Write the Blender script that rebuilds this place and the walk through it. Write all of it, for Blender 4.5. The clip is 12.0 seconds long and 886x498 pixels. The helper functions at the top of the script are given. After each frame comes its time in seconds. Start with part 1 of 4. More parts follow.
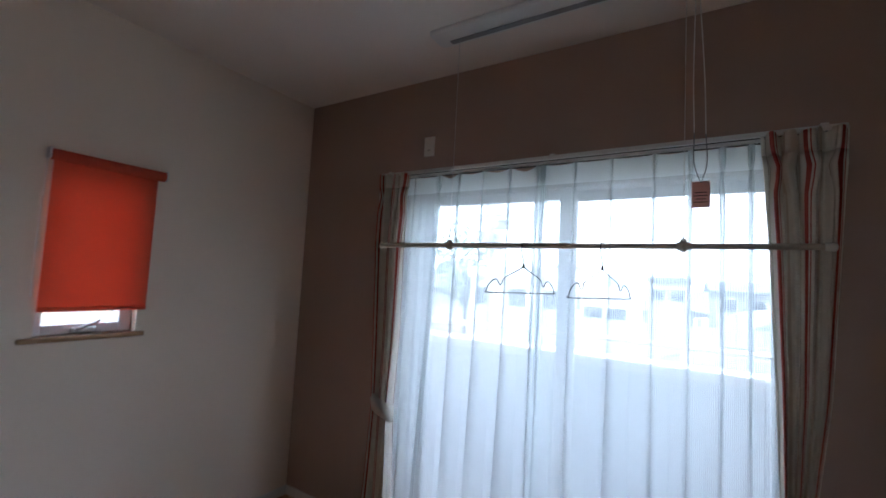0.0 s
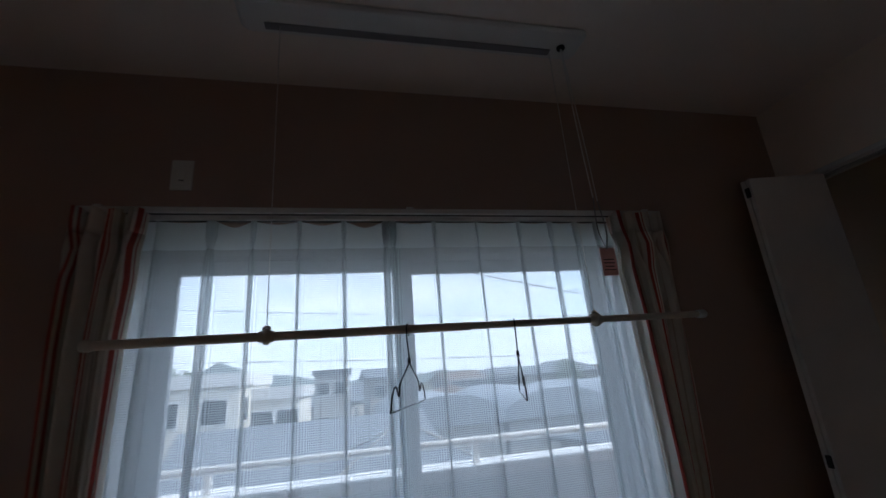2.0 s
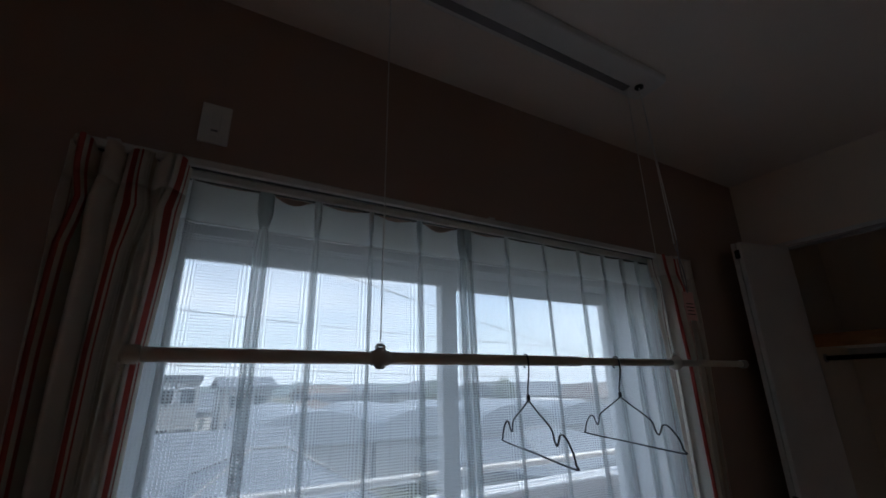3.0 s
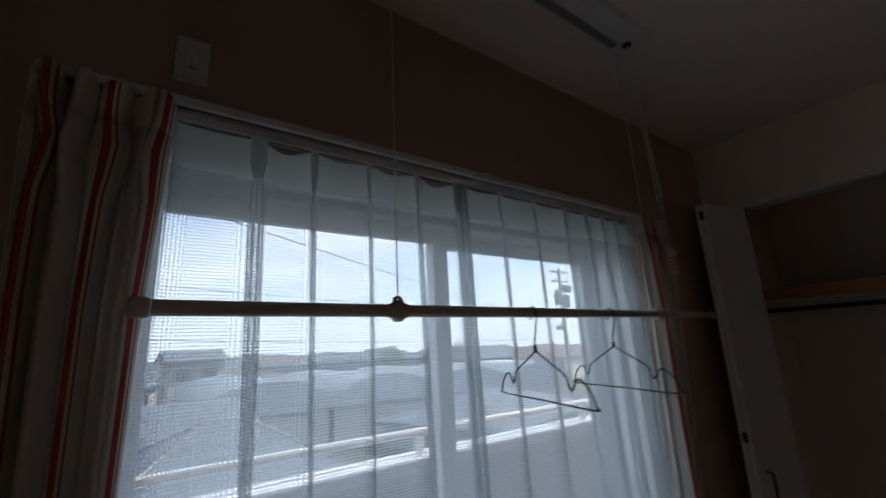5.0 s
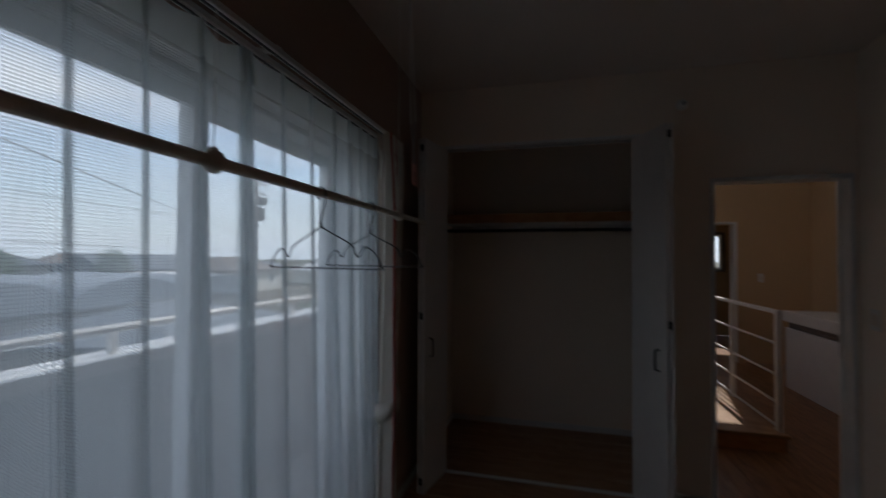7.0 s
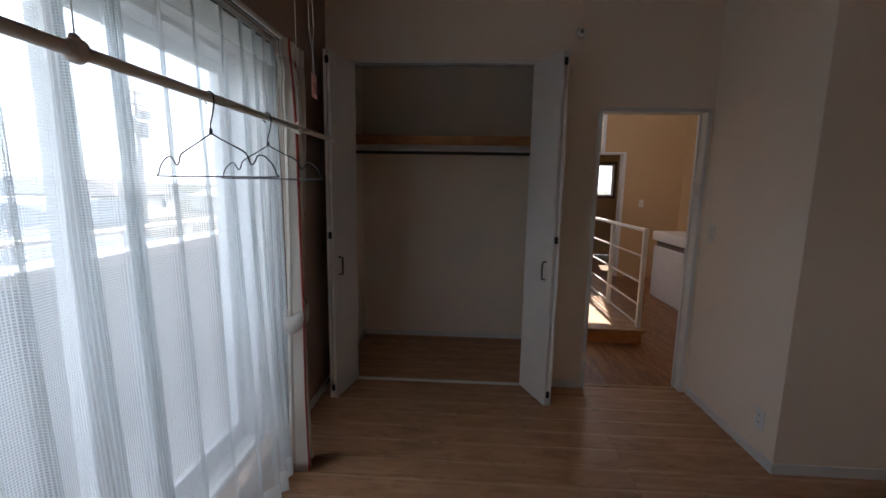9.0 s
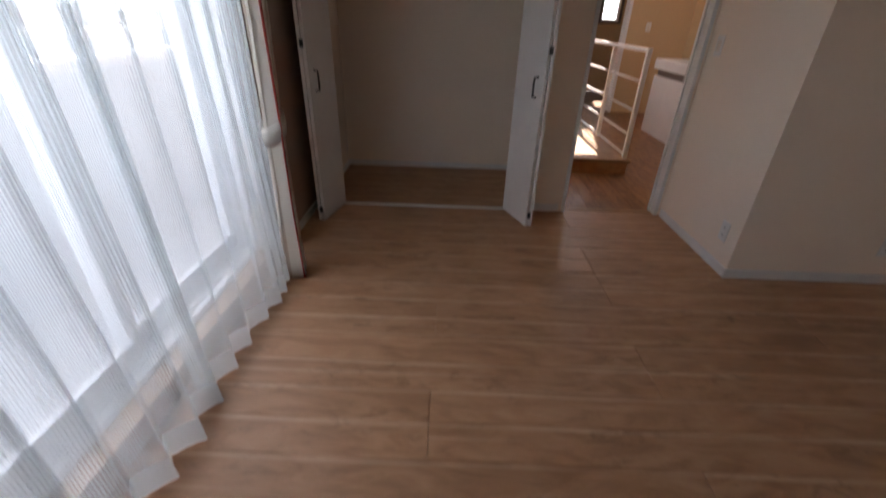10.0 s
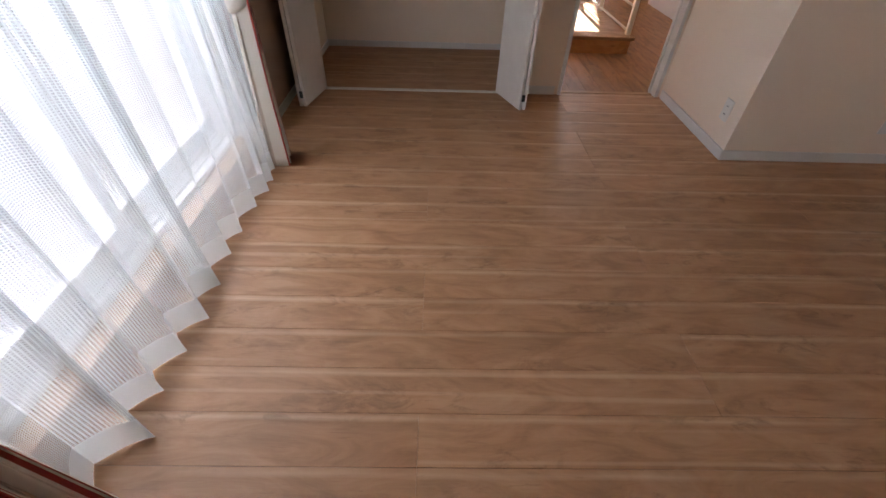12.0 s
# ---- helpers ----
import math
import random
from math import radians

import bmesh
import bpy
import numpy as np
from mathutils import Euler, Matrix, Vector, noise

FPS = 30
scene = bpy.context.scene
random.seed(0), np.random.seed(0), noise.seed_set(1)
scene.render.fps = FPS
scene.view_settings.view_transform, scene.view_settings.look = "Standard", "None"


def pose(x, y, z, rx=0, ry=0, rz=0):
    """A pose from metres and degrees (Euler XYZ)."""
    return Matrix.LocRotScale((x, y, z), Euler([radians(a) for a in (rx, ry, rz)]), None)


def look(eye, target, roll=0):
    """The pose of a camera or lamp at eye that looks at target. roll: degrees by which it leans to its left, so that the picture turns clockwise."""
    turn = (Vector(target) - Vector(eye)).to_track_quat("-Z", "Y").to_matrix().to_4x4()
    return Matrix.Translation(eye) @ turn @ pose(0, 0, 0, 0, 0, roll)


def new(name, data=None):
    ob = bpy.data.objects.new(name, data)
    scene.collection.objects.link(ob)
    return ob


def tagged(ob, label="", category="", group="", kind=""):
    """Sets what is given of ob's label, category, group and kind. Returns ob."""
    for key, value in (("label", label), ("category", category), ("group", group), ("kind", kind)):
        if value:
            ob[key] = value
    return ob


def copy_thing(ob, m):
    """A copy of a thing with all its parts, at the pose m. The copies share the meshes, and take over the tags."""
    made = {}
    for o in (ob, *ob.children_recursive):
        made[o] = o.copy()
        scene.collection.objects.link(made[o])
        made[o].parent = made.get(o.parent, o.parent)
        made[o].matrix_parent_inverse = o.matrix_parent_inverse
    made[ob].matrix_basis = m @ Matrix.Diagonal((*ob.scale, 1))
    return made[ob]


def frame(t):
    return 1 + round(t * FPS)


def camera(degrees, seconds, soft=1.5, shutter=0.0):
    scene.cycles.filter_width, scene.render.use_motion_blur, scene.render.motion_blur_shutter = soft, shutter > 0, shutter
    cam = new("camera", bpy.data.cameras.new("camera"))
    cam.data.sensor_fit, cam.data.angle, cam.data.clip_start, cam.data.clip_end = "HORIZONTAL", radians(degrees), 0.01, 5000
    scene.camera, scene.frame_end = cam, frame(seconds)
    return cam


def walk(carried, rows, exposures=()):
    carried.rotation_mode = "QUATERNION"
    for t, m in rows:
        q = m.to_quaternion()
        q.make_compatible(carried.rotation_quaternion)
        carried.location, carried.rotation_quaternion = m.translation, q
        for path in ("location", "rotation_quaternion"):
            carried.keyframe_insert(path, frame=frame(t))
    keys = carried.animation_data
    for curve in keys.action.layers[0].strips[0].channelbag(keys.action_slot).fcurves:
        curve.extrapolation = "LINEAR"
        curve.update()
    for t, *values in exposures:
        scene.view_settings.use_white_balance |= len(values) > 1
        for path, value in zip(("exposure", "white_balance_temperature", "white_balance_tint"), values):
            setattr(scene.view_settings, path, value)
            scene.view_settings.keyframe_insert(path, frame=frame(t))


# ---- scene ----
cam = camera(93.0, 12.0, 1.55, 0.34)
PATH = [
    (0, (0.17, -2.007, 1.52), (-0.888, -0.316, 1.658), 3.0),
    (0.5, (-0.066, -1.846, 1.553), (-0.887, -0.051, 1.876), 0.9),
    (1, (-0.311, -1.751, 1.579), (-0.659, 0.161, 2.05), -0.2),
    (1.5, (-0.486, -1.709, 1.607), (-0.487, 0.226, 2.114), -0.6),
    (2, (-0.634, -1.505, 1.549), (-0.205, 0.365, 2.116), -4.4),
    (2.5, (-0.878, -1.265, 1.581), (-0.185, 0.517, 2.171), -4.1),
    (3, (-1.165, -1.131, 1.624), (-0.226, 0.526, 2.236), -0.9),
    (3.2, (-1.199, -1.122, 1.639), (-0.208, 0.498, 2.268), -2.6),
    (4.8, (-1.254, -1.094, 1.618), (-0.079, 0.423, 2.181), -2.7),
    (5, (-1.254, -1.032, 1.6), (-0.114, 0.546, 2.061), -2.8),
    (5.5, (-1.245, -0.799, 1.6), (-0.178, 0.829, 2.06), -4.4),
    (6, (-1.356, -0.692, 1.585), (0.033, 0.667, 2.058), -4.1),
    (6.5, (-1.479, -0.679, 1.576), (0.169, 0.397, 1.935), -1.9),
    (6.8, (-1.475, -0.801, 1.541), (0.391, -0.1, 1.696), 0.1),
    (7, (-1.486, -0.911, 1.502), (0.452, -0.416, 1.546), 0.3),
    (7.5, (-1.51, -0.989, 1.468), (0.47, -0.785, 1.268), 0.1),
    (7.7, (-1.527, -0.985, 1.471), (0.454, -0.83, 1.244), 0.6),
    (9.3, (-1.575, -0.983, 1.449), (0.395, -0.914, 1.107), 1.3),
    (9.5, (-1.58, -0.993, 1.411), (0.36, -0.927, 0.931), 0.4),
    (10, (-1.588, -1.001, 1.288), (0.163, -0.98, 0.322), 1.8),
    (10.5, (-1.614, -1.015, 1.193), (-0.142, -1.026, -0.161), 1.8),
    (11, (-1.598, -1.01, 1.189), (-0.161, -1.044, -0.201), 2.1),
    (11.5, (-1.596, -1.002, 1.195), (-0.129, -1.05, -0.162), 2.9),
    (12, (-1.601, -0.997, 1.199), (-0.119, -1.035, -0.144), 2.0),
]
# ---- world, sun, exposure ----
EXPOSURES = [(0, 2.98, 5950, 11), (0.5, 2.22, 5700, 10), (1, 1.72, 5700, 10), (1.5, 1.45, 5800, 11), (3, 1.05, 6100, 11), (5, 1.2, 6250, 12), (6, 0.75, 6350, 12), (7, 0.50, 6350, 12),
             (7.7, 0.98, 6450, 12), (9.3, 2.72, 6900, 16), (9.5, 2.86, 7000, 18), (10, 3.10, 7100, 19), (10.5, 3.42, 7300, 20), (11, 3.60, 7450, 20), (12, 3.80, 7450, 20)]
walk(cam, [(t, look(eye, target, roll)) for t, eye, target, roll in PATH], EXPOSURES)

SUN_FROM = Vector((0.69, -0.15, 0.71)).normalized()
world = bpy.data.worlds.new("sky")
scene.world = world
world.use_nodes = True
wn = world.node_tree.nodes
sky = wn.new("ShaderNodeTexSky")
sky.sky_type, sky.sun_disc = "NISHITA", False
sky.sun_elevation = math.asin(SUN_FROM.z)
sky.sun_rotation = math.atan2(SUN_FROM.x, SUN_FROM.y)
sky.air_density, sky.dust_density = 1.0, 0.6
tc_ = wn.new("ShaderNodeTexCoord")
mp_ = wn.new("ShaderNodeMapping")
mp_.inputs["Scale"].default_value = (1.6, 1.6, 6.0)
cl_ = wn.new("ShaderNodeTexNoise")
cl_.inputs["Scale"].default_value, cl_.inputs["Detail"].default_value = 1.6, 5.0
rp_ = wn.new("ShaderNodeValToRGB")
rp_.color_ramp.elements[0].position, rp_.color_ramp.elements[1].position = 0.28, 0.66
mx_ = wn.new("ShaderNodeMix")
mx_.data_type = "RGBA"
mx_.inputs[7].default_value = (6.2, 6.5, 7.0, 1)      # thin bright cloud
wl = world.node_tree.links
wl.new(tc_.outputs["Generated"], mp_.inputs["Vector"])
wl.new(mp_.outputs[0], cl_.inputs["Vector"])
wl.new(cl_.outputs["Fac"], rp_.inputs[0])
wl.new(rp_.outputs[0], mx_.inputs[0])
wl.new(sky.outputs["Color"], mx_.inputs[6])
sp_ = wn.new("ShaderNodeSeparateXYZ")
wl.new(tc_.outputs["Generated"], sp_.inputs[0])
hz_ = wn.new("ShaderNodeMapRange")
hz_.inputs["From Min"].default_value, hz_.inputs["From Max"].default_value = 0.0, 0.28
hz_.inputs["To Min"].default_value, hz_.inputs["To Max"].default_value = 0.85, 0.0
wl.new(sp_.outputs[2], hz_.inputs[0])
mh_ = wn.new("ShaderNodeMix")
mh_.data_type = "RGBA"
mh_.inputs[7].default_value = (4.6, 5.2, 6.0, 1)      # pale haze near the horizon
wl.new(hz_.outputs[0], mh_.inputs[0])
wl.new(mx_.outputs[2], mh_.inputs[6])
wl.new(mh_.outputs[2], wn["Background"].inputs["Color"])
wn["Background"].inputs["Strength"].default_value = 0.15
sun_data = bpy.data.lights.new("sun", "SUN")
sun_data.energy, sun_data.angle, sun_data.color = 2.4, radians(0.6), (1.0, 0.95, 0.88)
sun = new("sun", sun_data)
sun.matrix_world = look(SUN_FROM * 30, (0, 0, 0))


# ---- materials ----
class Mat:
    """A node material with a principled surface and short ways to add nodes."""

    def __init__(self, name, color=(0.8, 0.8, 0.8), rough=0.6, metal=0.0, spec=0.5):
        self.m = bpy.data.materials.new(name)
        self.m.use_nodes = True
        self.t = self.m.node_tree
        self.n, self.l = self.t.nodes, self.t.links
        self.bsdf = self.n["Principled BSDF"]
        self.out = self.n["Material Output"]
        self.set(self.bsdf, "Base Color", (*color, 1))
        self.set(self.bsdf, "Roughness", rough)
        self.set(self.bsdf, "Metallic", metal)
        self.set(self.bsdf, "Specular IOR Level", spec)

    def set(self, node, key, value):
        if isinstance(value, bpy.types.NodeSocket):
            self.l.new(value, node.inputs[key])
        else:
            node.inputs[key].default_value = value

    def node(self, kind, **inputs):
        nd = self.n.new(kind)
        for key, value in inputs.items():
            self.set(nd, key.replace("_", " "), value)
        return nd

    def coords(self, kind="Object", scale=(1, 1, 1), shift=None):
        tc = self.n.new("ShaderNodeTexCoord")
        mp = self.n.new("ShaderNodeMapping")
        self.l.new(tc.outputs[kind], mp.inputs["Vector"])
        mp.inputs["Scale"].default_value = scale
        if shift is not None:
            self.l.new(shift, mp.inputs["Location"])
        return mp.outputs[0]

    def noise(self, scale, vec, detail=3, rough=0.5, dist=0.0):
        nd = self.node("ShaderNodeTexNoise", Scale=scale, Detail=detail, Roughness=rough, Distortion=dist)
        self.l.new(vec, nd.inputs["Vector"])
        return nd.outputs["Fac"]

    def math(self, op, a, b=0.0, clamp=False):
        nd = self.n.new("ShaderNodeMath")
        nd.operation, nd.use_clamp = op, clamp
        self.set(nd, 0, a)
        self.set(nd, 1, b)
        return nd.outputs[0]

    def ramp(self, fac, stops, mode="LINEAR"):
        nd = self.n.new("ShaderNodeValToRGB")
        r = nd.color_ramp
        r.interpolation = mode
        while len(r.elements) < len(stops):
            r.elements.new(0.5)
        for e, (p, c) in zip(r.elements, stops):
            e.position = p
            e.color = (*c, 1) if len(c) == 3 else c
        self.l.new(fac, nd.inputs[0])
        return nd.outputs[0]

    def mix(self, fac, a, b, blend="MIX"):
        nd = self.n.new("ShaderNodeMix")
        nd.data_type, nd.blend_type = "RGBA", blend
        self.set(nd, 0, fac)
        self.set(nd, 6, a if isinstance(a, bpy.types.NodeSocket) else (*a, 1))
        self.set(nd, 7, b if isinstance(b, bpy.types.NodeSocket) else (*b, 1))
        return nd.outputs[2]

    def bump(self, height, strength=0.2, distance=0.002):
        nd = self.node("ShaderNodeBump", Strength=strength, Distance=distance, Height=height)
        self.set(self.bsdf, "Normal", nd.outputs[0])

    def color(self, socket):
        self.set(self.bsdf, "Base Color", socket)


def wallpaper(name, color, grain=260.0):
    w = Mat(name, color, 0.85, spec=0.2)
    v = w.coords()
    big = w.noise(1.3, v, 2)
    w.color(w.mix(big, [c * 0.94 for c in color], [min(1, c * 1.05) for c in color]))
    a = w.noise(grain, v, 3, 0.6)
    b = w.noise(grain * 0.25, w.coords(scale=(1, 1, 2.2)), 2)
    w.bump(w.math("ADD", a, b), 0.25, 0.0012)
    return w.m


def plain(name, color, rough=0.5, metal=0.0, spec=0.5, wear=0.06):
    p = Mat(name, color, rough, metal, spec)
    v = p.coords()
    f = p.noise(9.0, v, 4)
    p.color(p.mix(f, [c * (1 - wear) for c in color], [min(1, c * (1 + wear)) for c in color]))
    p.set(p.bsdf, "Roughness", p.math("ADD", p.math("MULTIPLY", p.noise(40, v, 2), 0.12), rough - 0.06))
    return p.m


def wood(name, dark, mid, light, rough=0.4, along=1, piece=True, streaks=0.6, half=0.0, spec=0.20, pale_tone=None):
    """Printed wood boards: soft figure along one axis, pale streaks near the long edges, small dark knots."""
    w = Mat(name, mid, rough, spec=spec)
    shift = None
    if piece:
        oi = w.n.new("ShaderNodeObjectInfo")
        cb = w.n.new("ShaderNodeCombineXYZ")
        for i, k in enumerate((37.0, 53.0, 19.0)):
            w.l.new(w.math("MULTIPLY", oi.outputs["Random"], k), cb.inputs[i])
        shift = cb.outputs[0]

    def sc(across, length):
        return tuple(length if i == along else across for i in range(3))

    grain = w.noise(1.0, w.coords(scale=sc(160, 4), shift=shift), 5, 0.65, 0.3)
    figure = w.noise(1.0, w.coords(scale=sc(11, 3.0), shift=shift), 4, 0.6, 1.4)
    streak = w.noise(1.0, w.coords(scale=sc(34, 0.45), shift=shift), 1, 0.4, 0.1)
    blotch = w.noise(1.0, w.coords(scale=sc(22, 9), shift=shift), 5, 0.7, 0.9)
    patch = w.ramp(w.noise(1.0, w.coords(scale=sc(7, 1.7), shift=shift), 1), [(0.50, (0, 0, 0)), (0.62, (1, 1, 1))])
    c = w.ramp(figure, [(0.30, dark), (0.5, mid), (0.70, light)])
    c = w.mix(w.math("MULTIPLY", w.ramp(grain, [(0.40, (0, 0, 0)), (0.75, (1, 1, 1))]), 0.13), c, [k * 0.72 for k in dark])
    pale = w.ramp(streak, [(0.64, (0, 0, 0)), (0.74, (1, 1, 1))])
    c = w.mix(w.math("MULTIPLY", pale, streaks * 0.6), c, pale_tone or [min(1, k * 1.35) for k in light])
    if half:
        sep = w.n.new("ShaderNodeSeparateXYZ")
        w.l.new(w.coords(), sep.inputs[0])
        wob = w.math("MULTIPLY", w.math("SUBTRACT", w.noise(1.0, w.coords(scale=sc(0.01, 2.5), shift=shift), 2), 0.5), 0.02)
        e = w.math("ADD", sep.outputs[0 if along == 1 else 1], wob)
        band = w.ramp(w.math("ADD", w.math("DIVIDE", e, half * 2), 0.5), [(0.80, (0, 0, 0)), (0.885, (1, 1, 1)), (0.93, (0.5, 0.5, 0.5)), (1.0, (0, 0, 0))])
        fade = w.ramp(w.noise(1.0, w.coords(scale=sc(3, 1.3), shift=shift), 2), [(0.35, (0.1, 0.1, 0.1)), (0.6, (1, 1, 1))])
        c = w.mix(w.math("MULTIPLY", w.math("MULTIPLY", band, fade), streaks), c, pale_tone or [min(1, k * 1.45) for k in light])
    fleck = w.ramp(w.noise(1.0, w.coords(scale=sc(95, 7), shift=shift), 3, 0.6, 0.4), [(0.63, (0, 0, 0)), (0.72, (1, 1, 1))])
    c = w.mix(w.math("MULTIPLY", fleck, 0.30), c, [k * 0.55 for k in dark])
    knot = w.ramp(blotch, [(0.30, (1, 1, 1)), (0.50, (0, 0, 0))])
    c = w.mix(w.math("MULTIPLY", w.math("MULTIPLY", knot, patch), 0.75), c, [k * 0.62 for k in dark])
    if piece:
        tone = w.math("ADD", w.math("MULTIPLY", oi.outputs["Random"], 0.12), 0.94)
        hsv = w.node("ShaderNodeHueSaturation", Color=c, Value=tone)
        c = hsv.outputs[0]
    w.color(c)
    w.set(w.bsdf, "Roughness", w.math("ADD", w.math("MULTIPLY", grain, 0.12), rough - 0.06))
    w.bump(grain, 0.06, 0.0005)
    return w.m


def sheer_cloth(name, pitch, thread, veil, film=0.0, glow=0.68):
    """Open white weave: threads let light glow through, holes are clear. veil: share of clear left in the threads."""
    s = Mat(name)
    s.n.remove(s.bsdf)
    uv = s.n.new("ShaderNodeUVMap")
    sep = s.n.new("ShaderNodeSeparateXYZ")
    s.l.new(uv.outputs[0], sep.inputs[0])
    lines = []
    for i in (0, 1):
        f = s.math("FRACT", s.math("DIVIDE", sep.outputs[i], pitch))
        d = s.math("ABSOLUTE", s.math("SUBTRACT", f, 0.5))
        soft = s.node("ShaderNodeMapRange", Value=d)
        soft.inputs["From Min"].default_value, soft.inputs["From Max"].default_value = thread / 2 - 0.07, thread / 2 + 0.09
        soft.inputs["To Min"].default_value, soft.inputs["To Max"].default_value = 1.0, 0.0
        lines.append(soft.outputs[0])
    cover = s.math("MAXIMUM", lines[0], lines[1])
    wave = s.noise(1.0, s.coords("UV", (700, 700, 1)), 2)
    tone = s.ramp(wave, [(0.2, (0.70, 0.745, 0.755)), (0.8, (0.775, 0.82, 0.83))])
    dif = s.node("ShaderNodeBsdfDiffuse", Color=tone)
    tra = s.node("ShaderNodeBsdfTranslucent", Color=tone)
    cloth = s.node("ShaderNodeMixShader", Fac=glow)
    s.l.new(dif.outputs[0], cloth.inputs[1])
    s.l.new(tra.outputs[0], cloth.inputs[2])
    clear = s.n.new("ShaderNodeBsdfTransparent")
    fin = s.node("ShaderNodeMixShader")
    s.set(fin, "Fac", s.math("ADD", s.math("MULTIPLY", cover, 1 - veil - film), film))
    s.l.new(clear.outputs[0], fin.inputs[1])
    s.l.new(cloth.outputs[0], fin.inputs[2])
    s.l.new(fin.outputs[0], s.out.inputs["Surface"])
    return s.m


def striped_cloth(name):
    s = Mat(name, rough=0.9, spec=0.1)
    uv = s.n.new("ShaderNodeUVMap")
    sep = s.n.new("ShaderNodeSeparateXYZ")
    s.l.new(uv.outputs[0], sep.inputs[0])
    f = s.math("FRACT", s.math("DIVIDE", sep.outputs[0], 0.307))
    cream, red, brown, tan = (0.86, 0.81, 0.74), (0.52, 0.095, 0.075), (0.44, 0.30, 0.25), (0.70, 0.60, 0.51)
    c = s.ramp(f, [(0.0, cream), (0.10, brown), (0.118, cream), (0.20, tan), (0.25, cream), (0.33, red), (0.385, cream), (0.41, red), (0.425, cream),
                   (0.64, brown), (0.655, cream), (0.76, tan), (0.82, cream)], "CONSTANT")
    weave = s.noise(1.0, s.coords("UV", (900, 900, 1)), 3)
    c = s.mix(s.math("MULTIPLY", weave, 0.12), c, (0.4, 0.34, 0.3))
    s.color(c)
    s.bump(weave, 0.3, 0.0006)
    tr = s.node("ShaderNodeBsdfTranslucent", Color=c)
    mixn = s.node("ShaderNodeMixShader", Fac=0.42)
    s.l.new(s.bsdf.outputs[0], mixn.inputs[1])
    s.l.new(tr.outputs[0], mixn.inputs[2])
    s.l.new(mixn.outputs[0], s.out.inputs["Surface"])
    return s.m


def blind_cloth(name, color):
    s = Mat(name, color, 0.85, spec=0.15)
    v = s.coords()
    weave = s.noise(1.0, s.coords(scale=(900, 900, 900)), 2)
    c = s.mix(s.noise(3.0, v, 2), [k * 0.92 for k in color], [min(1, k * 1.06) for k in color])
    s.color(s.mix(s.math("MULTIPLY", weave, 0.25), c, [k * 0.6 for k in color]))
    s.bump(weave, 0.3, 0.0005)
    tr = s.node("ShaderNodeBsdfTranslucent", Color=c)
    mixn = s.node("ShaderNodeMixShader", Fac=0.42)
    s.l.new(s.bsdf.outputs[0], mixn.inputs[1])
    s.l.new(tr.outputs[0], mixn.inputs[2])
    s.l.new(mixn.outputs[0], s.out.inputs["Surface"])
    return s.m


def pane_glass(name):
    g = Mat(name)
    g.n.remove(g.bsdf)
    clear = g.node("ShaderNodeBsdfTransparent", Color=(0.95, 0.97, 0.97, 1))
    gloss = g.node("ShaderNodeBsdfGlossy", Roughness=0.02)
    mx = g.node("ShaderNodeMixShader", Fac=0.045)
    g.l.new(clear.outputs[0], mx.inputs[1])
    g.l.new(gloss.outputs[0], mx.inputs[2])
    g.l.new(mx.outputs[0], g.out.inputs["Surface"])
    return g.m


def ground_mat(name):
    g = Mat(name, (0.12, 0.12, 0.11), 0.9, spec=0.1)
    v = g.coords()
    a, b = g.noise(0.08, v, 4), g.noise(1.5, v, 4)
    c = g.ramp(a, [(0.4, (0.07, 0.09, 0.04)), (0.5, (0.14, 0.13, 0.11)), (0.62, (0.2, 0.18, 0.15))])
    g.color(g.mix(g.math("MULTIPLY", b, 0.4), c, (0.06, 0.06, 0.05)))
    return g.m


def roof_mat(name, color):
    r = Mat(name, color, 0.6, spec=0.3)
    wv = r.n.new("ShaderNodeTexWave")
    wv.bands_direction = "Z"
    r.set(wv, "Scale", 6.0)
    r.l.new(r.coords(), wv.inputs["Vector"])
    f = r.noise(2.0, r.coords(), 3)
    c = r.mix(f, [k * 0.8 for k in color], [k * 1.15 for k in color])
    r.color(r.mix(r.math("MULTIPLY", wv.outputs["Fac"], 0.3), c, [k * 0.6 for k in color]))
    r.bump(wv.outputs["Fac"], 0.4, 0.03)
    return r.m


M_WHITE = wallpaper("white_wallpaper", (0.88, 0.765, 0.65))
M_TAUPE = wallpaper("taupe_wallpaper", (0.43, 0.305, 0.25))
M_TAN = wallpaper("tan_wallpaper", (0.62, 0.42, 0.235))
M_CEIL = wallpaper("ceiling_paper", (0.85, 0.765, 0.69), 180)
M_TRIM = plain("white_trim", (0.74, 0.73, 0.71), 0.45)
M_DOORW = plain("white_door_sheet", (0.72, 0.68, 0.645), 0.4)
M_FRAME = plain("white_window_frame", (0.74, 0.75, 0.76), 0.4)
M_PLASTIC = plain("white_plastic", (0.74, 0.73, 0.70), 0.4)
M_OFFWHITE = plain("ivory_plastic", (0.70, 0.62, 0.53), 0.45)
M_GREYP = plain("grey_plastic", (0.25, 0.25, 0.25), 0.5)
M_BLACK = plain("black_plastic", (0.02, 0.02, 0.02), 0.5)
M_WIRE = plain("black_coated_wire", (0.015, 0.015, 0.018), 0.4)
M_STEEL = plain("brushed_steel", (0.55, 0.55, 0.56), 0.35, 1.0)
M_DARKMET = plain("dark_bronze", (0.05, 0.045, 0.04), 0.35, 0.8)
M_CORD = plain("white_cord", (0.72, 0.70, 0.67), 0.8)

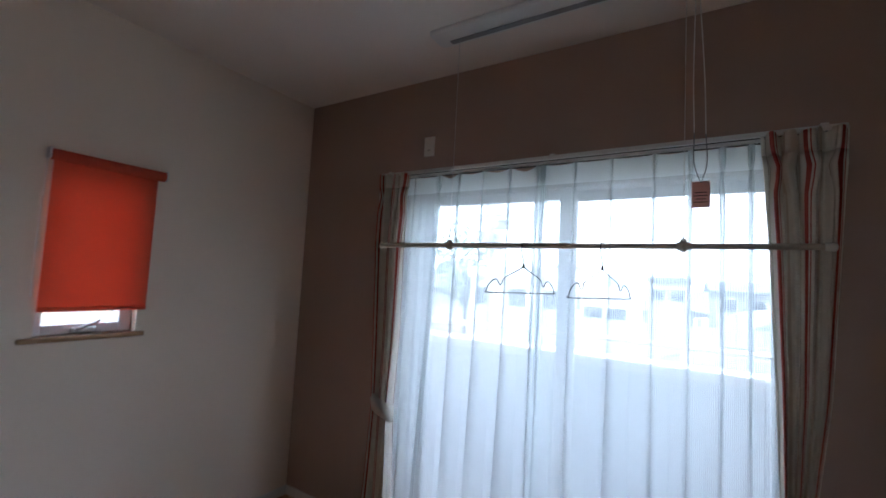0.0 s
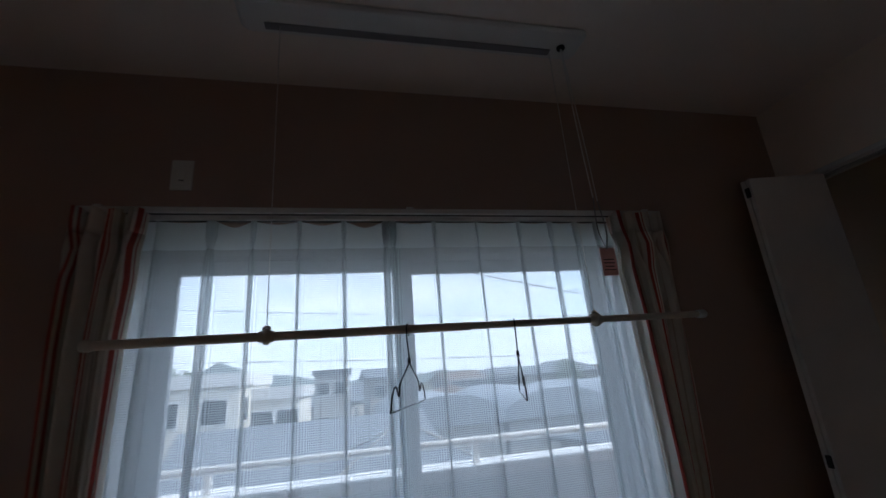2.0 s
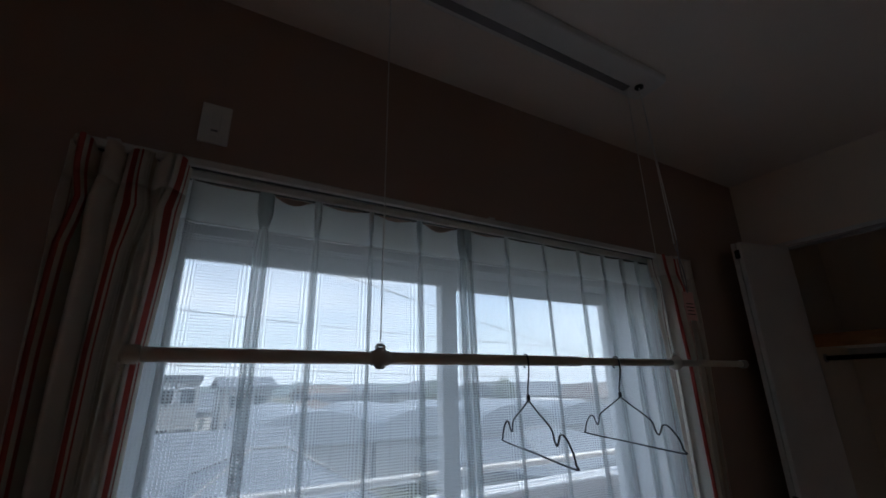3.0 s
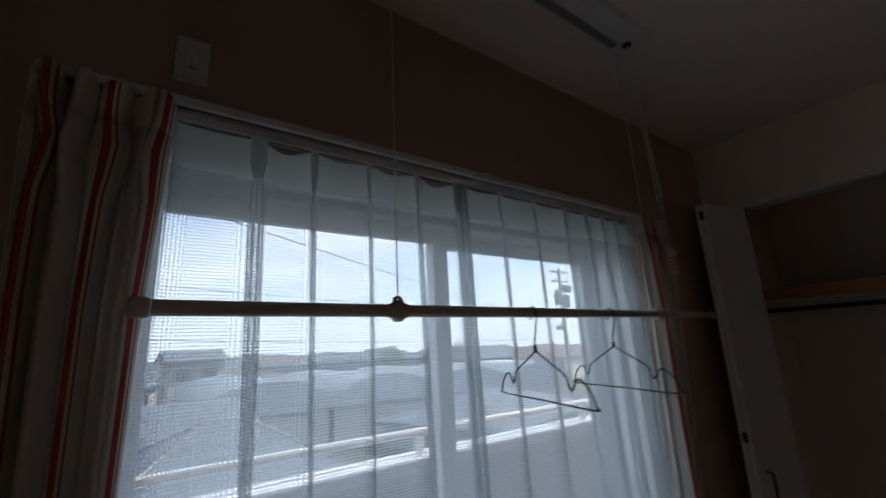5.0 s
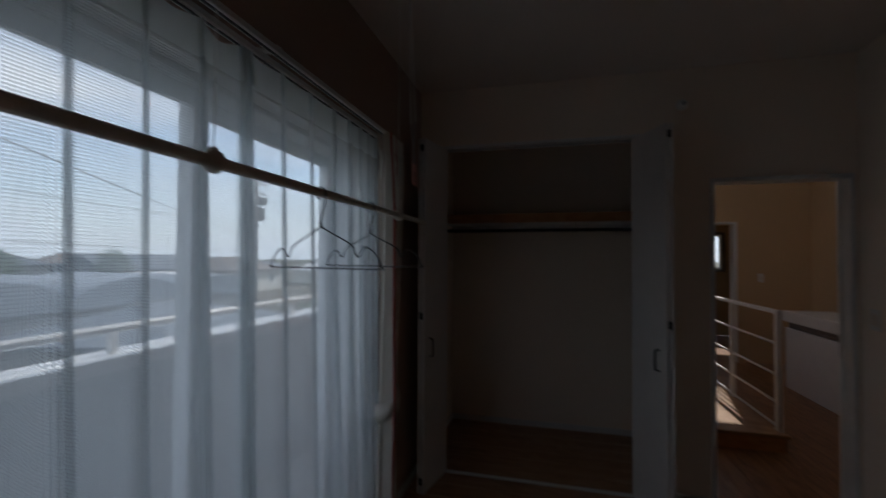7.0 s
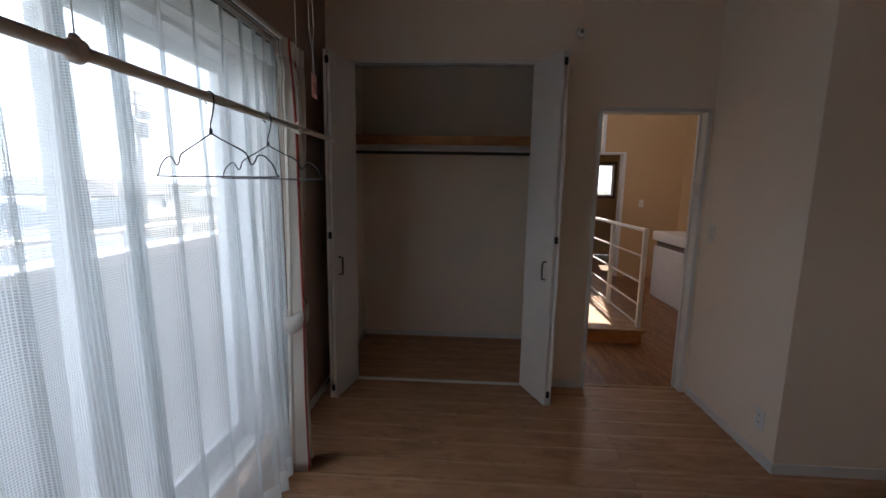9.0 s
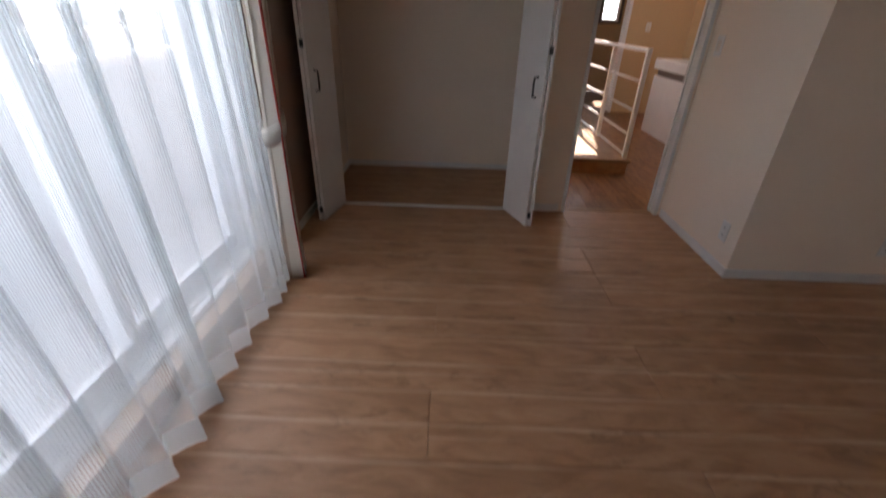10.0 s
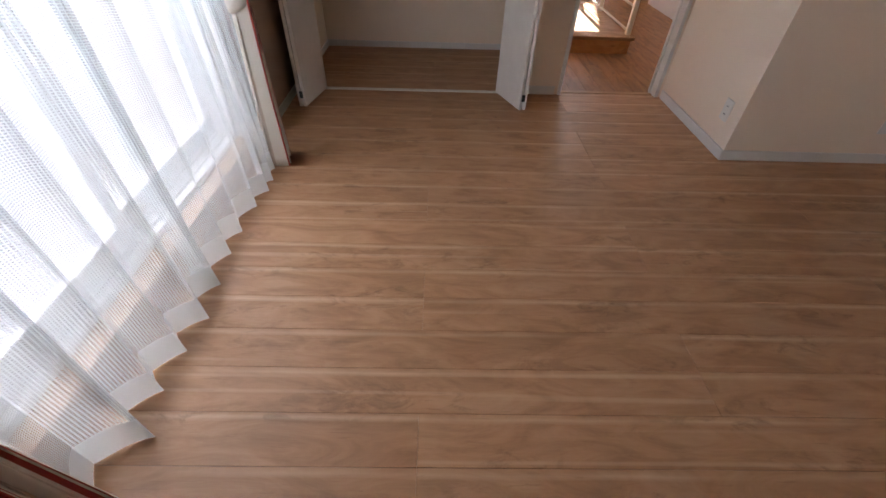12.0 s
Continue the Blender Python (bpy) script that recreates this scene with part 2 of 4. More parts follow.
M_CORDB = plain("dark_cord", (0.05, 0.04, 0.04), 0.8)
M_FLOOR = wood("oak_floor", (0.320, 0.164, 0.086), (0.428, 0.228, 0.122), (0.495, 0.286, 0.164), 0.44, streaks=0.55, half=0.0757, spec=0.40, pale_tone=(0.66, 0.46, 0.315))
M_HALLFLOOR = wood("orange_oak_floor", (0.17, 0.08, 0.035), (0.27, 0.13, 0.058), (0.36, 0.19, 0.09), 0.38, along=0, streaks=0.2)
M_SILL = wood("oak_sill", (0.25, 0.14, 0.07), (0.38, 0.23, 0.13), (0.5, 0.33, 0.2), 0.4, piece=False, streaks=0.2)
M_SHELF = wood("pine_shelf", (0.42, 0.19, 0.075), (0.55, 0.27, 0.12), (0.64, 0.36, 0.18), 0.5, piece=False, streaks=0.1)
M_SHEER = sheer_cloth("sheer_weave", 0.0066, 0.40, 0.29, 0.21)
M_SHEERB = sheer_cloth("sheer_band", 0.0020, 0.70, 0.08, 0.74, 0.74)
M_HEM = sheer_cloth("sheer_hem", 0.0020, 0.70, 0.04, 0.88, 0.42)
M_DRAPE = striped_cloth("striped_drape")
M_TAG = blind_cloth("pink_card", (0.74, 0.47, 0.42))
M_TIE = blind_cloth("cream_band", (0.80, 0.76, 0.70))
M_BLIND = blind_cloth("orange_red_blind", (0.76, 0.185, 0.105))
M_GLASS = pane_glass("clear_pane")
M_STUCCO = wallpaper("white_stucco", (0.62, 0.62, 0.62), 60)
M_PARAPET = wallpaper("grey_stucco", (0.53, 0.555, 0.585), 60)
M_COPING = plain("white_coping", (0.78, 0.78, 0.78), 0.4)
M_BALC = plain("balcony_grey", (0.45, 0.46, 0.47), 0.7)
M_GROUND = ground_mat("far_ground")
M_ROOFG = roof_mat("slate_roof", (0.16, 0.18, 0.21))
M_ROOFR = roof_mat("brown_roof", (0.17, 0.14, 0.125))
M_BARREL = roof_mat("sheet_metal_roof", (0.26, 0.29, 0.33))
M_HOUSEW = wallpaper("house_cream", (0.62, 0.60, 0.55), 20)
M_HOUSEG = wallpaper("house_grey", (0.38, 0.38, 0.38), 20)
M_DARKGL = plain("dark_window", (0.05, 0.06, 0.07), 0.1)
M_POLE = plain("concrete_pole", (0.32, 0.31, 0.30), 0.8)
M_LEAF = plain("leaf_green", (0.06, 0.09, 0.035), 0.7, wear=0.4)
# woods greyed towards blue: distance haze is mixed into the base colour
M_HILL = plain("haze_tinted_woods", (0.15, 0.18, 0.19), 0.95, spec=0.1, wear=0.35)
M_BARK = plain("bark", (0.10, 0.075, 0.055), 0.9, wear=0.3)


# ---- mesh helpers ----
def mesh_from(name, bm, material, smooth=False):
    me = bpy.data.meshes.new(name)
    bm.normal_update()
    bm.to_mesh(me)
    bm.free()
    me.materials.append(material)
    if smooth:
        for p in me.polygons:
            p.use_smooth = True
    return me


def part(name, bm, material, parent=None, label="", smooth=False):
    ob = new(name, mesh_from(name, bm, material, smooth))
    if parent is not None:
        ob.parent = parent
    if label:
        tagged(ob, label)
    return ob


def thing(name, label, category, group="", at=(0, 0, 0), kind=""):
    ob = new(name)
    ob.location = at
    ob.empty_display_size = 0.1
    return tagged(ob, label, category, group, kind)


def add_box(bm, lo, hi, bevel=0.0, seg=1):
    a, b = Vector(lo), Vector(hi)
    c, s = (a + b) / 2, b - a
    r = bmesh.ops.create_cube(bm, size=1.0, matrix=Matrix.Translation(c) @ Matrix.Diagonal((*s, 1)))
    if bevel:
        edges = list({e for v in r["verts"] for e in v.link_edges})
        bmesh.ops.bevel(bm, geom=edges, offset=bevel, segments=seg, affect="EDGES", profile=0.6)
    return bm


def box(lo, hi, bevel=0.0, seg=1):
    return add_box(bmesh.new(), lo, hi, bevel, seg)


def add_tube(bm, points, radius, sides=8, closed=False, caps=True):
    """A round tube along a line of points; radius may be one number or one a point."""
    pts = [Vector(p) for p in points]
    n = len(pts)
    radii = radius if isinstance(radius, (list, tuple)) else [radius] * n
    rings, side = [], None
    for i, p in enumerate(pts):
        a = pts[(i - 1) % n] if closed or i else pts[0]
        b = pts[(i + 1) % n] if closed or i < n - 1 else pts[-1]
        d = (b - a).normalized()
        if side is None:
            side = d.orthogonal().normalized()
        side = (side - d * side.dot(d)).normalized()
        up = d.cross(side)
        rings.append([bm.verts.new(p + (side * math.cos(2 * math.pi * k / sides) + up * math.sin(2 * math.pi * k / sides)) * radii[i])
                      for k in range(sides)])
    for i in range(n if closed else n - 1):
        a, b = rings[i], rings[(i + 1) % n]
        for k in range(sides):
            bm.faces.new((a[k], a[(k + 1) % sides], b[(k + 1) % sides], b[k]))
    if caps and not closed:
        bm.faces.new(rings[0][::-1])
        bm.faces.new(rings[-1])
    return bm


def tube(points, radius, sides=8, closed=False):
    return add_tube(bmesh.new(), points, radius, sides, closed)


def lathe_x(profile, y, z, sides=20):
    """A turned solid about a line along x; profile: (x, radius)."""
    return tube([(x, y, z) for x, r in profile], [r for x, r in profile], sides)


def smooth_line(pts, steps=6):
    """A rounded line through the points (Catmull-Rom)."""
    P = [Vector(p) for p in pts]
    P = [P[0] * 2 - P[1]] + P + [P[-1] * 2 - P[-2]]
    out = []
    for i in range(1, len(P) - 2):
        for k in range(steps):
            t = k / steps
            out.append(0.5 * (2 * P[i] + (P[i + 1] - P[i - 1]) * t + (2 * P[i - 1] - 5 * P[i] + 4 * P[i + 1] - P[i + 2]) * t * t
                              + (3 * P[i] - P[i - 1] - 3 * P[i + 1] + P[i + 2]) * t ** 3))
    return out + [P[-2]]


def structure(name, boxes, material, label, category, bevel=0.0):
    bm = bmesh.new()
    for lo, hi in boxes:
        add_box(bm, lo, hi, bevel)
    ob = part(name, bm, material)
    return tagged(ob, label, category, kind="structure")


# ---- the room's shell ----
H = 2.70
XL, XR, XS = -2.25, 1.42, 0.53      # window-side room: left wall, closet wall, stub wall
YN, YS, YB = 0.0, -2.617, -3.75      # window wall, nook wall, back wall
WX0, WX1, WZ0, WZ1 = -1.33, 0.49, 0.10, 2.04   # large window opening
T = 0.16

structure("wall_north", [((XL - T, YN, -0.1), (WX0, YN + T, H)), ((WX1, YN, -0.1), (2.5, YN + T, H)),
                         ((WX0, YN, WZ1), (WX1, YN + T, H)), ((WX0, YN, -0.1), (WX1, YN + T, WZ0))],
          M_TAUPE, "taupe brown accent wallpaper round the balcony window", "wall")
BY0, BY1, BZ0, BZ1 = -1.385, -1.005, 1.175, 1.95   # small window in the left wall
structure("wall_west", [((XL - T, YB, -0.1), (XL, BY0, H)), ((XL - T, BY1, -0.1), (XL, YN, H)),
                        ((XL - T, BY0, -0.1), (XL, BY1, BZ0)), ((XL - T, BY0, BZ1), (XL, BY1, H))],
          M_WHITE, "off-white textured wallpaper with a small window", "wall")
CY0, CY1, CZ = -0.06, -1.62, 2.30                   # closet opening
DY0, DY1, DZ = -1.862, -2.595, 2.00                 # doorway
structure("wall_east", [((XR, CY0, 0), (XR + 0.1, YN, H)), ((XR, CY1, CZ), (XR + 0.1, CY0, H)),
                        ((XR, DY0, 0), (XR + 0.1, CY1, H)), ((XR, DY1, DZ), (XR + 0.1, DY0, H)),
                        ((XR, YS - 0.1, 0), (XR + 0.1, DY1, H))],
          M_WHITE, "off-white wallpaper wall with closet and doorway", "wall")
structure("wall_nook", [((XS, YS - 0.1, 0), (XR, YS, H)), ((XS, YB, 0), (XS + 0.1, YS - 0.1, H))],
          M_WHITE, "off-white wallpaper corner wall with white baseboard", "wall")
structure("wall_south", [((XL - T, YB - T, -0.1), (XS + 0.1, YB, H))], M_WHITE, "off-white wallpaper wall at the back", "wall")
structure("ceiling", [((XL - T, YB - T, H), (XR + 0.1, YN + T, H + 0.15))], M_CEIL, "plain white papered ceiling", "ceiling")
floor = structure("floor", [((XL - T, YB - T, -0.20), (2.5, YN, -0.014))], M_FLOOR, "brown oak-look floor boards with pale streaks", "floor")

# baseboards, 60 mm high
BBH, BBT = 0.06, 0.009
structure("baseboard", [((XL, YB, 0), (XL + BBT, YN, BBH)), ((XL + BBT, YN - BBT, 0), (WX0 - 0.03, YN, BBH)),
                        ((WX1 + 0.03, YN - BBT, 0), (XR, YN, BBH)),
                        ((XR - BBT, DY0 + 0.025, 0), (XR, CY1 - 0.03, BBH)),
                        ((XS, YS, 0), (XR - 0.02, YS + BBT, BBH)), ((XS - BBT, YB, 0), (XS, YS + BBT, BBH))],
          M_TRIM, "white baseboard along the walls", "baseboard", 0.002)

# door frame in the doorway to the hall
def door_frame():
    f = tagged(new("door_1"), "white cased doorway open to the hall", "doorway", kind="structure")
    w, p = 0.024, 0.012
    part("jamb", box((XR - p, DY0 - w, 0), (XR + 0.112, DY0 + 0.001, DZ), 0.002), M_TRIM, f)
    part("jamb", box((XR - p, DY1 - 0.001, 0), (XR + 0.112, DY1 + w, DZ), 0.002), M_TRIM, f)
    part("head", box((XR - p, DY1, DZ - w), (XR + 0.112, DY0, DZ + 0.002), 0.002), M_TRIM, f)
    part("door_stop", box((XR + 0.06, DY1 + w, 0), (XR + 0.075, DY1 + w + 0.012, DZ - w), 0.001), M_TRIM, f)
    for z in (0.22, 1.78):
        part("hinge", tube([(XR + 0.105, DY0 - w - 0.004, z - 0.05), (XR + 0.105, DY0 - w - 0.004, z + 0.05)], 0.008, 10), M_DARKMET, f, "dark metal hinge")
    part("strike_plate", box((XR + 0.078, DY1 + w, 0.93), (XR + 0.10, DY1 + w + 0.002, 1.07), 0.001), M_DARKMET, f, "dark metal strike plate")
    part("threshold", box((XR + 0.03, DY1 + w, 0.0), (XR + 0.07, DY0 - w, 0.004), 0.001), M_SILL, f)


door_frame()


# ---- large window, sill and balcony ----
def sash(parent, x0, x1, z0, z1, y, stile=0.05):
    s = part("sash", bmesh.new(), M_FRAME, parent)
    bm = bmesh.new()
    d = 0.03
    add_box(bm, (x0, y, z0), (x0 + stile, y + d, z1), 0.003)
    add_box(bm, (x1 - stile, y, z0), (x1, y + d, z1), 0.003)
    add_box(bm, (x0 + stile, y, z1 - 0.05), (x1 - stile, y + d, z1), 0.003)
    add_box(bm, (x0 + stile, y, z0), (x1 - stile, y + d, z0 + 0.085), 0.003)
    bm.to_mesh(s.data)
    bm.free()
    pane = part("pane", box((x0 + stile - 0.004, y + 0.012, z0 + 0.08), (x1 - stile + 0.004, y + 0.018, z1 - 0.046)), M_GLASS, s)
    pane.visible_shadow = False
    return s


def big_window():
    w = tagged(new("window_1"), "white two-leaf sliding balcony window, closed", "window", kind="structure")
    y0, y1 = 0.07, 0.25
    bm = bmesh.new()
    f = 0.035
    add_box(bm, (WX0, y0, WZ0), (WX0 + f, y1, WZ1), 0.003)
    add_box(bm, (WX1 - f, y0, WZ0), (WX1, y1, WZ1), 0.003)
    add_box(bm, (WX0 + f, y0, WZ1 - f), (WX1 - f, y1, WZ1), 0.003)
    add_box(bm, (WX0 + f, y0, WZ0), (WX1 - f, y1, WZ0 + 0.03), 0.003)
    for y in (0.105, 0.155, 0.205):
        add_box(bm, (WX0 + f, y, WZ0 + 0.03), (WX1 - f, y + 0.006, WZ0 + 0.042))
    part("window_frame", bm, M_FRAME, w)
    s = sash(w, WX0 + f, -0.405, WZ0 + 0.045, WZ1 - f - 0.002, 0.118, 0.060)
    sash(w, -0.445, WX1 - f, WZ0 + 0.045, WZ1 - f - 0.002, 0.168, 0.055)
    latch = part("crescent_lock", box((-0.445, 0.098, 0.98), (-0.415, 0.118, 1.08), 0.006, 2), M_FRAME, w, "pale plastic crescent lock")
    part("lever", box((-0.438, 0.085, 1.0), (-0.422, 0.099, 1.12), 0.004, 2), M_FRAME, latch)
    part("window_sill", box((WX0 - 0.025, -0.012, 0.0), (WX1 + 0.025, 0.07, WZ0 + 0.004), 0.003), M_SILL, w, "light oak sill below the window")
    bm = bmesh.new()
    add_box(bm, (WX0 - 0.002, 0.0, WZ0 + 0.004), (WX0 + 0.012, 0.069, WZ1))
    add_box(bm, (WX1 - 0.012, 0.0, WZ0 + 0.004), (WX1 + 0.002, 0.069, WZ1))
    add_box(bm, (WX0 + 0.012, 0.0, WZ1 - 0.012), (WX1 - 0.012, 0.069, WZ1 + 0.002))
    part("reveal", bm, M_TRIM, w)


big_window()


def balcony():
    b = tagged(new("balcony"), "grey rendered balcony parapet with white coping and rail", "balcony", kind="structure")
    x0, x1, y0, y1 = -4.6, 6.2, 1.02, 1.17
    part("parapet", box((x0, y0, -0.3), (x1, y1, 0.98)), M_PARAPET, b)
    part("coping", box((x0, y0 - 0.025, 0.98), (x1, y1 + 0.025, 1.045), 0.006), M_COPING, b, "white metal coping")
    part("handrail", tube([(x0, 1.095, 1.16), (x1, 1.095, 1.16)], 0.021, 12), M_COPING, b, "white round handrail", True)
    for i in range(8):
        x = -4.2 + i * 1.42
        part("rail_post", box((x - 0.018, 1.075, 1.045), (x + 0.018, 1.115, 1.145), 0.004), M_COPING, b)
    part("balcony_floor", box((x0, T, -0.3), (x1, y0, -0.08)), M_BALC, b)
    # out of view, added and lengthened to block sun from the balcony floor
    part("eave", box((x0, 0.002, 2.86), (16.0, 0.62, 3.0)), M_STUCCO, b, "unseen eave slab added to keep sun off the balcony")
    part("end_wall", box((x0 - 0.15, T, -0.3), (x0, y1, 1.0)), M_STUCCO, b)


balcony()


# ---- curtains ----
def cloth_mesh(name, material, x0, x1, z0, z1, fold, rows, per_m=170, fabric=2.0, solid=0.0, stretch=None):
    """A hanging cloth: fold(s, z) gives (x, y); s runs from 0 to 1 across. The uv map is in metres of fabric."""
    n = int((x1 - x0) * fabric * per_m)
    zs = [z0 + (z1 - z0) * i / rows for i in range(rows + 1)]
    co = np.array([(*fold(j / n, z), z) for z in zs for j in range(n + 1)])
    faces = [(i * (n + 1) + j, i * (n + 1) + j + 1, (i + 1) * (n + 1) + j + 1, (i + 1) * (n + 1) + j) for i in range(rows) for j in range(n)]
    me = bpy.data.meshes.new(name)
    me.from_pydata(co.tolist(), [], faces)
    uv = me.uv_layers.new(name="UVMap")
    length = (x1 - x0) * (stretch or fabric)
    vi = np.empty(len(me.loops), dtype=np.int32)
    me.loops.foreach_get("vertex_index", vi)
    uvs = np.stack([(vi % (n + 1)) / n * length, co[vi, 2]], 1)
    uv.data.foreach_set("uv", uvs.astype(np.float32).ravel())
    me.materials.append(material)
    me.polygons.foreach_set("use_smooth", [True] * len(me.polygons))
    ob = new(name, me)
    if solid:
        mod = ob.modifiers.new("thickness", "SOLIDIFY")
        mod.thickness, mod.offset = solid, 0
    return ob


def sheer_fold(x0, x1, pleats, top=2.06):
    """pleats: (x, depth at the hem, width of the doubled band), from left to right."""
    cs = [p[0] for p in pleats]
    edges = [x0] + [(p + q) / 2 for p, q in zip(cs, cs[1:])] + [x1]

    def fold(s, z):
        h = min(1.0, max(0.0, (top - z) / top))
        x = x0 + (x1 - x0) * s
        k = 0
        while k < len(cs) - 1 and x > edges[k + 1]:
            k += 1
        c0, dep, wide = pleats[k]
        d = x - c0
        f = 0.5 * d / max(1e-4, (edges[k + 1] - c0) if d > 0 else (c0 - edges[k]))
        sharp = 10.0 - 7.6 * min(1.0, h ** 0.9)
        c = max(0.0, 0.5 + 0.5 * math.cos(2 * math.pi * f)) ** sharp
        low = max(0.0, (h - 0.35) / 0.65) ** 1.5
        c += low * (max(0.0, 1.1 - 2 * math.sqrt(f * f + 0.0025)) ** 1.15 - c)
        depth = 0.014 + (dep - 0.014) * h ** 0.8
        pinch = max(0.0, 1 - abs(z - 1.975) / 0.05)
        # the pleat doubles back on itself
        x -= wide * math.sin(2 * math.pi * f) * (1.0 - 0.8 * min(1.0, h * 1.2)) * (1 - 0.35 * pinch) * c ** 0.5
        x += 0.010 * h * math.sin(2.3 * k + 1.7 * z) * c
        y = -0.085 - depth * c - 0.022 * h ** 2 + (0.004 * math.sin(3.1 * z + k) + 0.006 * math.sin(9.0 * d + 2.0 * z + k)) * h
        return x, y

    return fold


def sheer_curtain(x0, x1, pleats, sag):
    """sag: how far the top edge droops between the hooks of each bay."""
    c = thing("sheer_curtain", "white open-weave sheer curtain, drawn closed in pleats", "curtain", "sheer curtains", ((x0 + x1) / 2, -0.1, 2.07))
    fold = sheer_fold(x0, x1, pleats)
    inv = Matrix.Translation((-(x0 + x1) / 2, 0.1, -2.07))
    cs = [p[0] for p in pleats]
    for nm, mat, z0, z1, rows in (("panel", M_SHEER, 0.105, 1.985, 30), ("heading", M_SHEERB, 1.985, 2.081, 5), ("hem", M_HEM, 0.003, 0.105, 4)):
        ob = cloth_mesh(nm, mat, x0, x1, z0, z1, fold, rows, 210, stretch=1.38)
        if nm == "heading":
            for v in ob.data.vertices:
                for p, q, droop in zip(cs, cs[1:], sag):
                    if p < v.co.x < q:
                        w = math.sin(math.pi * (v.co.x - p) / (q - p)) ** 2
                        up = (v.co.z - 1.985) / 0.096
                        v.co.z -= droop * w * up
                        v.co.y += 0.5 * droop * w * up
        ob.data.transform(inv)
        ob.parent = c
    for x in cs:
        bm = tube([Vector((x, -0.088, 2.040)), Vector((x, -0.088, 2.078)), Vector((x, -0.082, 2.088))], 0.002, 6)
        bm.transform(inv)
        part("hook", bm, M_PLASTIC, c)
    return c


sheer_curtain(-1.405, -0.462, [(-1.375, 0.05, 0.03), (-1.235, 0.050, 0.036), (-1.072, 0.128, 0.085), (-0.948, 0.076, 0.056), (-0.803, 0.074, 0.050), (-0.656, 0.090, 0.056), (-0.512, 0.074, 0.062)],
              [0.002, 0.003, 0.016, 0.007, 0.010, 0.017])
sheer_curtain(-0.522, 0.440, [(-0.490, 0.062, 0.060), (-0.338, 0.062, 0.056), (-0.178, 0.058, 0.050), (-0.010, 0.054, 0.056), (0.120, 0.064, 0.056), (0.225, 0.055, 0.056), (0.315, 0.038, 0.050), (0.395, 0.032, 0.044)],
              [0.005, 0.002, 0.003, 0.004, 0.003, 0.003, 0.003])


def curtain_rail():
    r = thing("curtain_rail", "white double curtain rail with front cover", "curtain rail", at=(-0.435, 0, 2.1))
    inv = Matrix.Translation((0.435, 0, -2.1))

    def add(name, bm, mat, label=""):
        bm.transform(inv)
        return part(name, bm, mat, r, label)

    x0, x1 = -1.44, 0.572
    add("back_rail", box((x0, -0.098, 2.084), (x1, -0.072, 2.104), 0.003), M_TRIM)
    add("front_rail", box((x0, -0.158, 2.086), (x1, -0.132, 2.106), 0.003), M_TRIM)
    # black strips under the rails: the dark of the hollow slots, as colour
    add("slot_shade", box((x0 + 0.01, -0.149, 2.0835), (x1 - 0.01, -0.141, 2.0865)), M_BLACK)
    add("slot_shade", box((x0 + 0.01, -0.089, 2.0815), (x1 - 0.01, -0.081, 2.0845)), M_BLACK)
    for x in (x0 + 0.06, -0.43, x1 - 0.06):
        add("bracket", box((x - 0.012, -0.15, 2.104), (x + 0.012, 0.0, 2.116), 0.002), M_TRIM)


curtain_rail()


